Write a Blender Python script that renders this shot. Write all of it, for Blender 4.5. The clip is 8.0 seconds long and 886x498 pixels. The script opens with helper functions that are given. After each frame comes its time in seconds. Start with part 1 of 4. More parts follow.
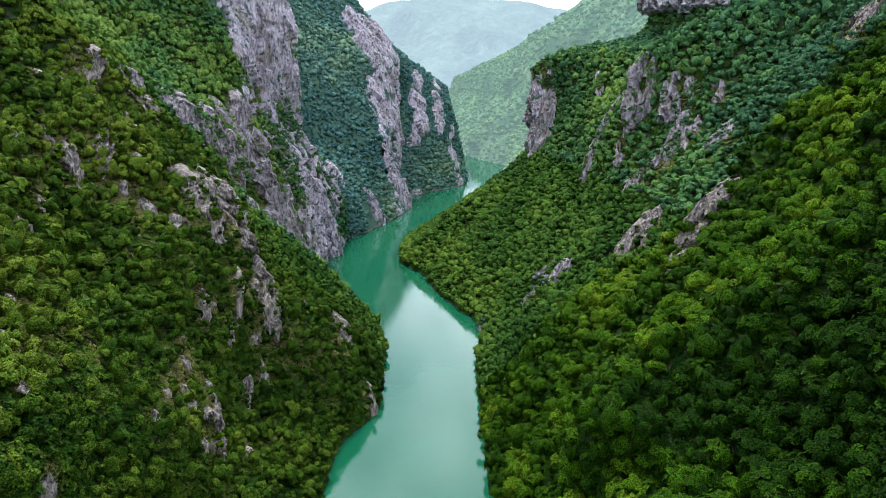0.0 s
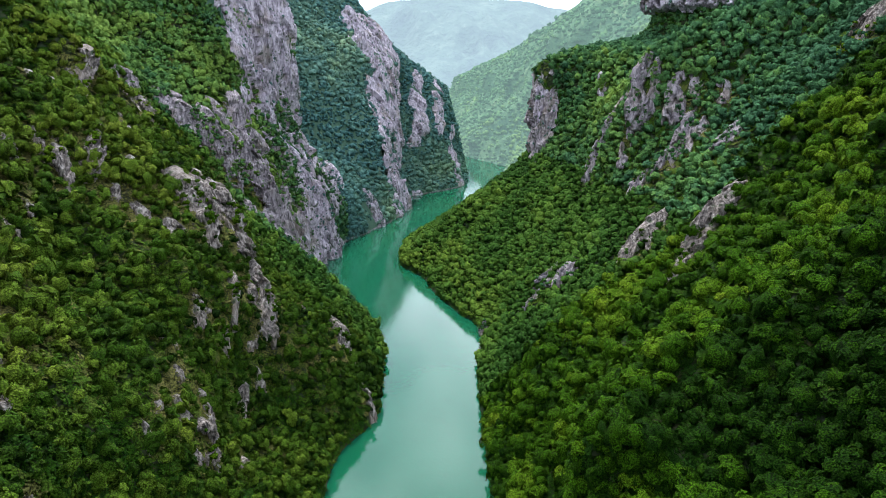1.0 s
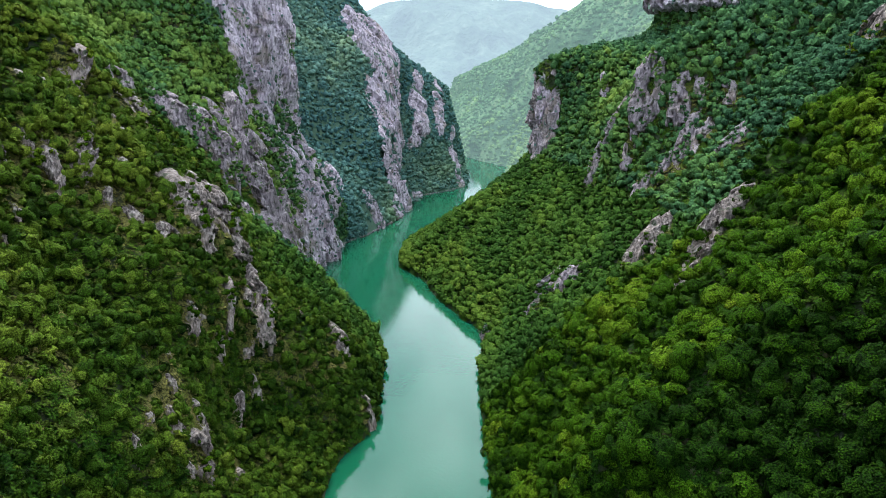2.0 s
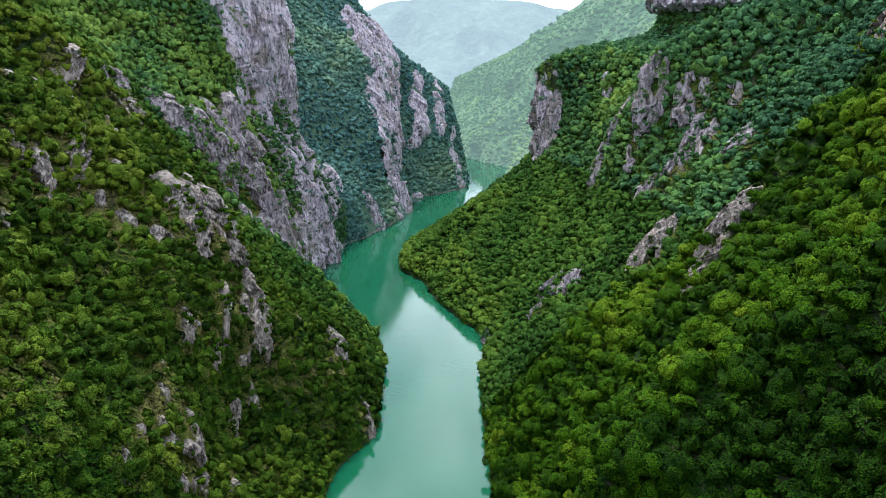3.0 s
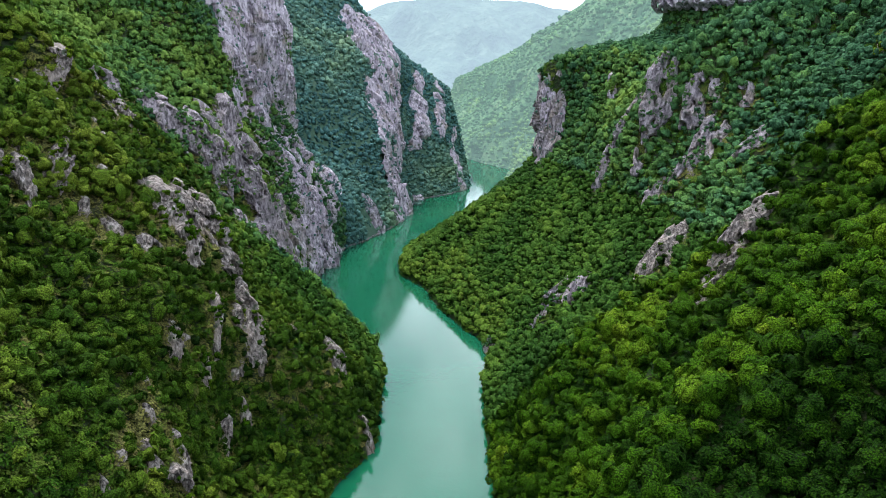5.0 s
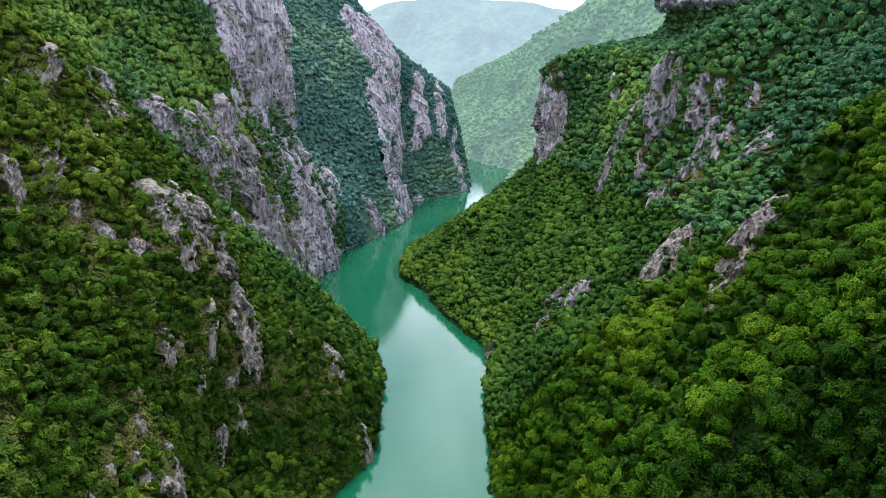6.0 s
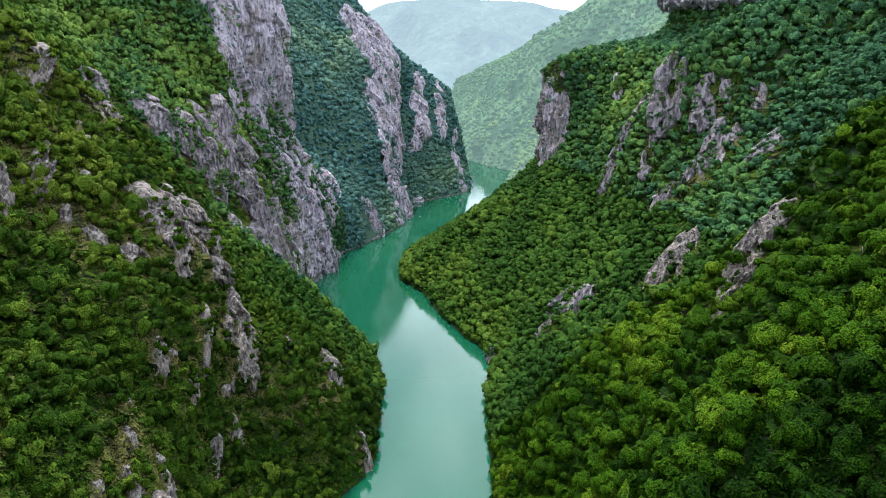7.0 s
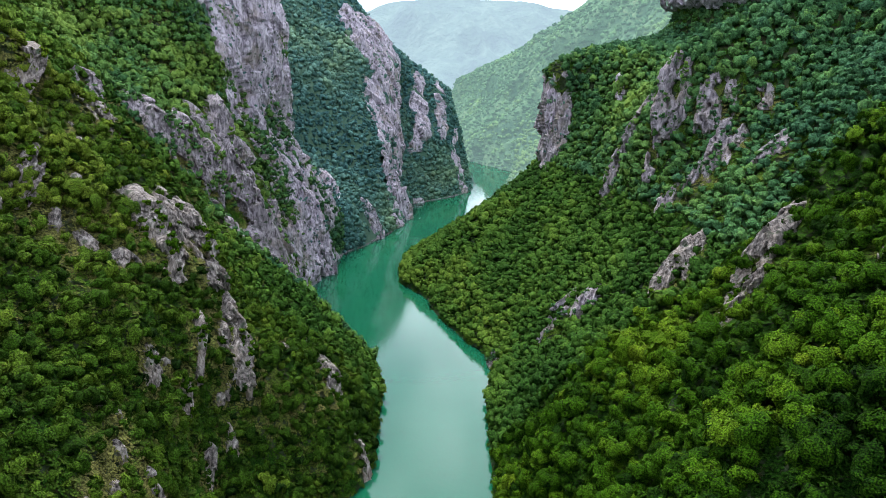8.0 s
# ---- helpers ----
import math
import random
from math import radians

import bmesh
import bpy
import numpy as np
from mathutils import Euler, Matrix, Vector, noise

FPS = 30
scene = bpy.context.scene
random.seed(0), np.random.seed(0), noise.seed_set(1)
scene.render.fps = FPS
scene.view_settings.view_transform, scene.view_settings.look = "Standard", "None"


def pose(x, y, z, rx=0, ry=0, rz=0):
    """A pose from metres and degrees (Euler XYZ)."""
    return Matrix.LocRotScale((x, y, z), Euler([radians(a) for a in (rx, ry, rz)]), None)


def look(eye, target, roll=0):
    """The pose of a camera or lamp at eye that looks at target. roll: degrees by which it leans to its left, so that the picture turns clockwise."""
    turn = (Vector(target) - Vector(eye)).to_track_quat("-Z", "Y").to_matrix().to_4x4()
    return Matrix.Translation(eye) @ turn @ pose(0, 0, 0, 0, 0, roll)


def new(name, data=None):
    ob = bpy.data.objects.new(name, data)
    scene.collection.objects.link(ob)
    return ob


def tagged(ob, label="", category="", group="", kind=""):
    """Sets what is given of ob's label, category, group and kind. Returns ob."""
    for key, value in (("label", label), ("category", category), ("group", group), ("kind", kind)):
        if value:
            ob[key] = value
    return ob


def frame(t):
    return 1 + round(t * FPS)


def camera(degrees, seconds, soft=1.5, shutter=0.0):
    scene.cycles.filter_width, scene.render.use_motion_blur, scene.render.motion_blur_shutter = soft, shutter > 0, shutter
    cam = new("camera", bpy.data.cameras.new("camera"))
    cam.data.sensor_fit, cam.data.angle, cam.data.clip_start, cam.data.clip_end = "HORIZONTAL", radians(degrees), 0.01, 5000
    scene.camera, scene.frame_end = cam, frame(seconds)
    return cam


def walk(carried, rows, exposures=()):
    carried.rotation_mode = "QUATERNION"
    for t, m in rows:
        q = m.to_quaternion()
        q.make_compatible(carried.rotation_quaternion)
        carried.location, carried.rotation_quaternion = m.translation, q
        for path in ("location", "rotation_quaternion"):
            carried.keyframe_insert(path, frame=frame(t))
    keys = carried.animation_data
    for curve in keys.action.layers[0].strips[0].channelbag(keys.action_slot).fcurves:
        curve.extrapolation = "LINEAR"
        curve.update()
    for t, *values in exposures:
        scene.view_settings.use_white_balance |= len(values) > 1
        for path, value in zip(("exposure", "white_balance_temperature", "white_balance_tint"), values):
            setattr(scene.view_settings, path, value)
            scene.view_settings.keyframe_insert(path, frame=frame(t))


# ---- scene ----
# ---------------------------------------------------------------- camera
cam = camera(65.0, 8.0, soft=0.65)
EYE, TILT, AHEAD = 181.0, -14.64, 58.0
# seconds, share of the flight, yaw, pitch
FLIGHT = [
    (0.0, 0.0, 0.0, 0.0), (0.5, 0.0666, 0.005, 0.005), (1.0, 0.1333, 0.014, 0.008), (1.5, 0.2010, 0.022, 0.013),
    (3.0, 0.3870, 0.060, 0.032), (3.5, 0.4461, 0.075, 0.040), (4.0, 0.5052, 0.085, 0.053), (4.5, 0.5655, 0.093, 0.063),
    (6.0, 0.7507, 0.124, 0.087), (6.5, 0.8123, 0.132, 0.096), (7.0, 0.8740, 0.136, 0.106), (7.5, 0.9362, 0.138, 0.108),
    (8.0, 1.0, 0.140, 0.110),
]
walk(cam, [(t, pose(-0.0336 * AHEAD * s, 1.0336 * AHEAD * s, EYE, 90 + TILT + pitch, 0, yaw)) for t, s, yaw, pitch in FLIGHT])

# ---------------------------------------------------------------- sky and light
SUN_TURN, SUN_HEIGHT = radians(-24), radians(60)
world = bpy.data.worlds.new("overcast_sky")
scene.world = world
world.use_nodes = True
wn, wl = world.node_tree.nodes, world.node_tree.links
wn.clear()
sky = wn.new("ShaderNodeTexSky")
sky.sky_type, sky.sun_disc, sky.sun_elevation, sky.sun_rotation = "NISHITA", False, SUN_HEIGHT, SUN_TURN
sky.air_density, sky.dust_density = 1.0, 3.0
wc = wn.new("ShaderNodeTexCoord")
cloud = wn.new("ShaderNodeTexNoise")
cloud.inputs["Scale"].default_value, cloud.inputs["Detail"].default_value = 4.5, 6.0
cramp = wn.new("ShaderNodeValToRGB")
cramp.color_ramp.elements[0].position, cramp.color_ramp.elements[0].color = 0.41, (13.2, 16.0, 20.3, 1)
cramp.color_ramp.elements[1].position, cramp.color_ramp.elements[1].color = 0.61, (31.6, 34.4, 39.2, 1)
wmix = wn.new("ShaderNodeMixRGB")
wmix.inputs[0].default_value = 0.88
bg = wn.new("ShaderNodeBackground")
bg.inputs["Strength"].default_value = 0.10
wout = wn.new("ShaderNodeOutputWorld")
wl.new(wc.outputs["Generated"], cloud.inputs["Vector"])
wl.new(cloud.outputs["Fac"], cramp.inputs[0])
wl.new(sky.outputs[0], wmix.inputs[1])
wl.new(cramp.outputs[0], wmix.inputs[2])
toward = wn.new("ShaderNodeVectorMath")
toward.operation = "DOT_PRODUCT"
toward.inputs[1].default_value = (math.sin(SUN_TURN) * math.cos(SUN_HEIGHT), math.cos(SUN_TURN) * math.cos(SUN_HEIGHT), math.sin(SUN_HEIGHT))
wl.new(wc.outputs["Generated"], toward.inputs[0])
veil = wn.new("ShaderNodeMapRange")
veil.inputs["From Min"].default_value, veil.inputs["From Max"].default_value = -0.6, 1.0
veil.inputs["To Min"].default_value, veil.inputs["To Max"].default_value = 0.85, 1.12
wl.new(toward.outputs["Value"], veil.inputs["Value"])
bright = wn.new("ShaderNodeVectorMath")
bright.operation = "SCALE"
wl.new(wmix.outputs[0], bright.inputs[0])
wl.new(veil.outputs["Result"], bright.inputs["Scale"])
wl.new(bright.outputs["Vector"], bg.inputs["Color"])
wl.new(bg.outputs[0], wout.inputs["Surface"])

sun_data = bpy.data.lights.new("sun", "SUN")
sun_data.energy, sun_data.angle, sun_data.color = 4.0, radians(10), (1.0, 0.96, 0.88)
sun = new("sun", sun_data)
sun.matrix_world = look((0, 0, 400), (-400 * math.sin(SUN_TURN) * math.cos(SUN_HEIGHT), -400 * math.cos(SUN_TURN) * math.cos(SUN_HEIGHT), 400 - 400 * math.sin(SUN_HEIGHT)))
scene.view_settings.exposure = 0.09


# ---------------------------------------------------------------- materials
def shader(name):
    mat = bpy.data.materials.new(name)
    mat.use_nodes = True
    n, l = mat.node_tree.nodes, mat.node_tree.links
    return mat, n, l, n["Principled BSDF"]


def ramp(n, stops):
    r = n.new("ShaderNodeValToRGB")
    e = r.color_ramp.elements
    while len(e) < len(stops):
        e.new(0.5)
    for k, (p, c) in enumerate(stops):
        e[k].position, e[k].color = p, (*c, 1)
    return r


def leaf_material(name, stops, translucent=0.06, single=False, leaf=1.5, depth=1.0):
    """Leaves: colour by the tree's own tint and by the leaf clump, with shade put between tufts."""
    mat, n, l, p = shader(name)
    tint = n.new("ShaderNodeObjectInfo") if single else n.new("ShaderNodeAttribute")
    if not single:
        tint.attribute_name = "tint"
    geo = n.new("ShaderNodeNewGeometry")
    add = n.new("ShaderNodeMath")
    add.operation = "MULTIPLY_ADD"
    add.inputs[1].default_value, add.inputs[2].default_value = 0.14 * depth, -0.07 * depth
    l.new(geo.outputs["Random Per Island"], add.inputs[0])
    both = n.new("ShaderNodeMath")
    l.new(add.outputs[0], both.inputs[0])
    l.new(tint.outputs["Random" if single else "Fac"], both.inputs[1])
    r = ramp(n, stops)
    l.new(both.outputs[0], r.inputs[0])
    l.new(r.outputs[0], p.inputs["Base Color"])
    p.inputs["Roughness"].default_value = 0.8
    p.inputs["Specular IOR Level"].default_value = 0.04
    tr = n.new("ShaderNodeBsdfTranslucent")
    l.new(r.outputs[0], tr.inputs["Color"])
    mix = n.new("ShaderNodeMixShader")
    mix.inputs[0].default_value = translucent
    l.new(p.outputs[0], mix.inputs[1])
    l.new(tr.outputs[0], mix.inputs[2])
    grain = n.new("ShaderNodeTexNoise")
    grain.inputs["Scale"].default_value, grain.inputs["Detail"].default_value = leaf, 3.5
    l.new(geo.outputs["Position"], grain.inputs["Vector"])
    spray = n.new("ShaderNodeTexVoronoi")
    spray.inputs["Scale"].default_value = 0.9 * leaf
    l.new(geo.outputs["Position"], spray.inputs["Vector"])
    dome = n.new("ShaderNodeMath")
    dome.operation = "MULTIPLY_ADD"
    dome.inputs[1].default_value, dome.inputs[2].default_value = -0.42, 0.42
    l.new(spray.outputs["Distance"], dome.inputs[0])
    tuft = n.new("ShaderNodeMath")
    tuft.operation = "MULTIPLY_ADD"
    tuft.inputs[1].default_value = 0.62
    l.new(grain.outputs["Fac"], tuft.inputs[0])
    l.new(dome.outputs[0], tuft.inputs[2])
    # Shade of the gaps painted into the colour: hollows dark, tuft tops bright.
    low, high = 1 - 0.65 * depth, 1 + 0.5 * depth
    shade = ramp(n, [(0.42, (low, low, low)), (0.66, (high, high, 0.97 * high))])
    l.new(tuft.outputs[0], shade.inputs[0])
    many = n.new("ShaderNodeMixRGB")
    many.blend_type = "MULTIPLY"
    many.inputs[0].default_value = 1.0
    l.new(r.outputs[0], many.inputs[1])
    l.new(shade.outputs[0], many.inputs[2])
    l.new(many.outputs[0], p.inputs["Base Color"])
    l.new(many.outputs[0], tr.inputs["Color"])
    place = n.new("ShaderNodeUVMap")
    place.uv_map = "spray"
    mid = n.new("ShaderNodeVectorMath")
    mid.operation = "DISTANCE"
    mid.inputs[1].default_value = (0.5, 0.5, 0.0)
    l.new(place.outputs["UV"], mid.inputs[0])
    rim = n.new("ShaderNodeMath")
    rim.operation = "POWER"
    rim.inputs[1].default_value = 2.0
    l.new(mid.outputs["Value"], rim.inputs[0])
    least = n.new("ShaderNodeMath")
    least.operation = "MULTIPLY_ADD"
    least.inputs[1].default_value, least.inputs[2].default_value = 0.75, 0.37
    l.new(rim.outputs[0], least.inputs[0])
    inner = n.new("ShaderNodeMapRange")
    inner.inputs["From Min"].default_value, inner.inputs["From Max"].default_value = 0.02, 0.06
    l.new(mid.outputs["Value"], inner.inputs["Value"])
    limit = n.new("ShaderNodeMath")
    limit.operation = "MULTIPLY"
    l.new(least.outputs[0], limit.inputs[0])
    l.new(inner.outputs["Result"], limit.inputs[1])
    relief = n.new("ShaderNodeBump")
    relief.inputs["Strength"].default_value, relief.inputs["Distance"].default_value = 0.9 * depth, 1.3 / leaf
    l.new(tuft.outputs[0], relief.inputs["Height"])
    l.new(relief.outputs[0], p.inputs["Normal"])
    cut = n.new("ShaderNodeMath")
    cut.operation = "GREATER_THAN"
    l.new(tuft.outputs[0], cut.inputs[0])
    l.new(limit.outputs[0], cut.inputs[1])
    gap = n.new("ShaderNodeBsdfTransparent")
    leafy = n.new("ShaderNodeMixShader")
    l.new(cut.outputs[0], leafy.inputs[0])
    l.new(gap.outputs[0], leafy.inputs[1])
    l.new(mix.outputs[0], leafy.inputs[2])
    l.new(leafy.outputs[0], n["Material Output"].inputs["Surface"])
    return mat


NEAR_GREENS = [(0.0, (0.0057, 0.0218, 0.001)), (0.35, (0.0265, 0.0723, 0.0021)), (0.65, (0.0590, 0.1140, 0.0048)), (1.0, (0.1060, 0.1600, 0.0088))]
# Distance haze painted into leaf colours: mid woods bluer, far woods paler and bluer.
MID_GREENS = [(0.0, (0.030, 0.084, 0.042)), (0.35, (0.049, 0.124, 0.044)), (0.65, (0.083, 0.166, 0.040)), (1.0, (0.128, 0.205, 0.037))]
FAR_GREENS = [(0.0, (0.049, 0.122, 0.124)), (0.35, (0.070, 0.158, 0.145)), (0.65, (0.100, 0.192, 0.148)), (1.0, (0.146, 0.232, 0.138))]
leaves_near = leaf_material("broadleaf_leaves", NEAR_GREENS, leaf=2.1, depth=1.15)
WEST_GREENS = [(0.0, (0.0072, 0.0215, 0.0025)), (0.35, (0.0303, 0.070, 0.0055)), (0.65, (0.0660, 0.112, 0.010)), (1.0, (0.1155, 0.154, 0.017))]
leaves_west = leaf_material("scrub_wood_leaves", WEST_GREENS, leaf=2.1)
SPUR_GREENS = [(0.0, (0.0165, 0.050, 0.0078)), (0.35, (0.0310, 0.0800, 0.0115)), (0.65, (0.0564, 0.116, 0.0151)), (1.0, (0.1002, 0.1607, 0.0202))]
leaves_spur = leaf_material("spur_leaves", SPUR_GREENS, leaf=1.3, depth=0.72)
leaves_mid = leaf_material("light_haze_leaves", MID_GREENS, leaf=1.3, depth=0.7)
leaves_far = leaf_material("haze_pale_leaves", FAR_GREENS, leaf=0.9, depth=0.55)

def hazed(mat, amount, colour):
    """Mixes a glow into a far backdrop's material, for the misty air in front of it."""
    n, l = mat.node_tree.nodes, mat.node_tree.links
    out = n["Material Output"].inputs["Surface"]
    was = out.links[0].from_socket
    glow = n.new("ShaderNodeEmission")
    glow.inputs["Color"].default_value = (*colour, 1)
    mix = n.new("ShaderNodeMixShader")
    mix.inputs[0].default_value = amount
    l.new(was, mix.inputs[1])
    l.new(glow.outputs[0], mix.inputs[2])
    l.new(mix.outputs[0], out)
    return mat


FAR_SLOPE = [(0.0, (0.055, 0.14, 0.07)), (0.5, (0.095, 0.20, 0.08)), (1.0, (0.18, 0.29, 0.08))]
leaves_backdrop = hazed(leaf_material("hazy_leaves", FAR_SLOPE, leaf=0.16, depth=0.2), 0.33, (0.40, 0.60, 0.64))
DULL_GREENS = [(0.0, (0.009, 0.031, 0.003)), (0.4, (0.022, 0.060, 0.005)), (0.7, (0.050, 0.084, 0.010)), (1.0, (0.105, 0.102, 0.032))]
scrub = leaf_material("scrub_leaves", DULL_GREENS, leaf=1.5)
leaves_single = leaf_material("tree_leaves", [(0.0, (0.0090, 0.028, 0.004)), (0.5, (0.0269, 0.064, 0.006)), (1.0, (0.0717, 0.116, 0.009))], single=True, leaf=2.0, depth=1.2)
# Darker leaf copy: gully shade of the near east slope put into colour.
leaves_shade = leaf_material("gully_shade_leaves", [(0.0, (0.0044, 0.016, 0.003)), (0.5, (0.0077, 0.026, 0.002)), (1.0, (0.0286, 0.056, 0.004))], single=True, leaf=2.0, depth=1.25)
bark, bark_n, bark_l, bark_p = shader("grey_brown_bark")
bark_noise = bark_n.new("ShaderNodeTexNoise")
bark_noise.inputs["Scale"].default_value = 14
bark_ramp = ramp(bark_n, [(0.35, (0.05, 0.04, 0.03)), (0.7, (0.16, 0.13, 0.10))])
bark_l.new(bark_noise.outputs["Fac"], bark_ramp.inputs[0])
bark_l.new(bark_ramp.outputs[0], bark_p.inputs["Base Color"])
bark_p.inputs["Roughness"].default_value = 0.9


def ground_material(name, dark, light, dry, wide=0.05, close=0.6):
    mat, n, l, p = shader(name)
    co = n.new("ShaderNodeTexCoord")
    big = n.new("ShaderNodeTexNoise")
    big.inputs["Scale"].default_value, big.inputs["Detail"].default_value = wide, 8
    fine = n.new("ShaderNodeTexNoise")
    fine.inputs["Scale"].default_value, fine.inputs["Detail"].default_value = close, 10
    l.new(co.outputs["Object"], big.inputs["Vector"])
    l.new(co.outputs["Object"], fine.inputs["Vector"])
    m = n.new("ShaderNodeMath")
    m.operation = "MULTIPLY_ADD"
    m.inputs[1].default_value = 0.5
    half = n.new("ShaderNodeMath")
    half.operation = "MULTIPLY"
    half.inputs[1].default_value = 0.5
    l.new(big.outputs["Fac"], half.inputs[0])
    l.new(fine.outputs["Fac"], m.inputs[0])
    l.new(half.outputs[0], m.inputs[2])
    r = ramp(n, [(0.38, dark), (0.52, light), (0.66, dry)])
    l.new(m.outputs[0], r.inputs[0])
    l.new(r.outputs[0], p.inputs["Base Color"])
    p.inputs["Roughness"].default_value = 0.95
    bump = n.new("ShaderNodeBump")
    bump.inputs["Strength"].default_value, bump.inputs["Distance"].default_value = 0.8, 0.6 / close
    l.new(fine.outputs["Fac"], bump.inputs["Height"])
    l.new(bump.outputs[0], p.inputs["Normal"])
    return mat


soil = ground_material("grassy_slope", (0.006, 0.014, 0.003), (0.016, 0.030, 0.006), (0.055, 0.050, 0.018))
# Bluish for distance haze, and dark so gaps between crowns read as shade.
soil_far = ground_material("haze_tinted_slope", (0.022, 0.062, 0.038), (0.040, 0.095, 0.058), (0.075, 0.125, 0.080))
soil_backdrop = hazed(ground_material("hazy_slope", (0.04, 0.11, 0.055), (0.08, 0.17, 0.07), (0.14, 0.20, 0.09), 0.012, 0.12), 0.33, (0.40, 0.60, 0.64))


def rock_material(name, tones, cracks=0.45, size=1.0, pitted_share=0.9):
    """Weathered limestone: blotches, upright streaks, dark cracks and ochre stains."""
    mat, n, l, p = shader(name)
    co = n.new("ShaderNodeTexCoord")
    mp = n.new("ShaderNodeMapping")
    mp.inputs["Scale"].default_value = (0.42 / size, 0.42 / size, 0.11 / size)
    l.new(co.outputs["Object"], mp.inputs["Vector"])
    streak = n.new("ShaderNodeTexNoise")
    streak.inputs["Scale"].default_value, streak.inputs["Detail"].default_value, streak.inputs["Roughness"].default_value = 1.0, 12, 0.68
    l.new(mp.outputs[0], streak.inputs["Vector"])
    blotch = n.new("ShaderNodeTexNoise")
    blotch.inputs["Scale"].default_value, blotch.inputs["Detail"].default_value = 0.06, 6
    l.new(co.outputs["Object"], blotch.inputs["Vector"])
    r = ramp(n, tones)
    l.new(streak.outputs["Fac"], r.inputs[0])
    stain = ramp(n, [(0.52, (0, 0, 0)), (0.68, (1, 1, 1))])
    l.new(blotch.outputs["Fac"], stain.inputs[0])
    mix = n.new("ShaderNodeMixRGB")
    mix.inputs[2].default_value = (0.30, 0.235, 0.175, 1)
    sc = n.new("ShaderNodeMath")
    sc.operation = "MULTIPLY"
    sc.inputs[1].default_value = 0.55
    l.new(stain.outputs[0], sc.inputs[0])
    l.new(sc.outputs[0], mix.inputs[0])
    l.new(r.outputs[0], mix.inputs[1])
    mc = n.new("ShaderNodeMapping")
    mc.inputs["Scale"].default_value = (0.55 / size, 0.55 / size, 0.16 / size)
    l.new(co.outputs["Object"], mc.inputs["Vector"])
    warp = n.new("ShaderNodeTexNoise")
    warp.inputs["Scale"].default_value, warp.inputs["Detail"].default_value = 0.5, 4
    l.new(co.outputs["Object"], warp.inputs["Vector"])
    bent = n.new("ShaderNodeMixRGB")
    bent.blend_type = "ADD"
    bent.inputs[0].default_value = 0.9
    l.new(mc.outputs[0], bent.inputs[1])
    l.new(warp.outputs["Color"], bent.inputs[2])
    cells = n.new("ShaderNodeTexVoronoi")
    cells.feature = "DISTANCE_TO_EDGE"
    cells.inputs["Scale"].default_value = 1.0
    l.new(bent.outputs[0], cells.inputs["Vector"])
    crack = ramp(n, [(0.0, (0.28, 0.27, 0.27)), (0.09, (1, 1, 1))])
    l.new(cells.outputs["Distance"], crack.inputs[0])
    cracked = n.new("ShaderNodeMixRGB")
    cracked.blend_type = "MULTIPLY"
    cracked.inputs[0].default_value = cracks
    l.new(mix.outputs[0], cracked.inputs[1])
    l.new(crack.outputs[0], cracked.inputs[2])
    mf = n.new("ShaderNodeMapping")
    mf.inputs["Scale"].default_value = (0.75 / size, 0.75 / size, 0.26 / size)
    l.new(co.outputs["Object"], mf.inputs["Vector"])
    pits = n.new("ShaderNodeTexNoise")
    pits.inputs["Scale"].default_value, pits.inputs["Detail"].default_value, pits.inputs["Roughness"].default_value = 1.0, 6, 0.6
    l.new(mf.outputs[0], pits.inputs["Vector"])
    dark = ramp(n, [(0.36, (0.30, 0.29, 0.31)), (0.47, (1, 1, 1))])
    l.new(pits.outputs["Fac"], dark.inputs[0])
    pitted = n.new("ShaderNodeMixRGB")
    pitted.blend_type = "MULTIPLY"
    pitted.inputs[0].default_value = pitted_share
    l.new(cracked.outputs[0], pitted.inputs[1])
    l.new(dark.outputs[0], pitted.inputs[2])
    fleck = n.new("ShaderNodeTexNoise")
    fleck.inputs["Scale"].default_value, fleck.inputs["Detail"].default_value = 0.22, 9
    l.new(co.outputs["Object"], fleck.inputs["Vector"])
    mossy = ramp(n, [(0.565, (0, 0, 0)), (0.66, (0.85, 0.85, 0.85))])
    l.new(fleck.outputs["Fac"], mossy.inputs[0])
    moss = n.new("ShaderNodeMixRGB")
    moss.inputs[2].default_value = (0.030, 0.055, 0.020, 1)
    l.new(mossy.outputs[0], moss.inputs[0])
    l.new(pitted.outputs[0], moss.inputs[1])
    l.new(moss.outputs[0], p.inputs["Base Color"])
    p.inputs["Roughness"].default_value = 0.9
    high = n.new("ShaderNodeMixRGB")
    high.inputs[0].default_value = 0.25
    l.new(streak.outputs["Fac"], high.inputs[1])
    l.new(crack.outputs[0], high.inputs[2])
    bump = n.new("ShaderNodeBump")
    bump.inputs["Strength"].default_value, bump.inputs["Distance"].default_value = 1.0, 1.8 * size
    l.new(high.outputs[0], bump.inputs["Height"])
    l.new(bump.outputs[0], p.inputs["Normal"])
    return mat


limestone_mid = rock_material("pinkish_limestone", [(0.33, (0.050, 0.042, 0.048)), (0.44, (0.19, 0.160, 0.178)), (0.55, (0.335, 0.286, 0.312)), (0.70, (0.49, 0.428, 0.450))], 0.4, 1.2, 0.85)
# Copy of the rock for far cliffs, distance haze painted into its paler tones.
limestone_far = rock_material("haze_paled_limestone", [(0.33, (0.125, 0.102, 0.128)), (0.43, (0.335, 0.282, 0.338)), (0.54, (0.515, 0.445, 0.510)), (0.70, (0.655, 0.585, 0.64))], 0.35, 1.9, 0.8)
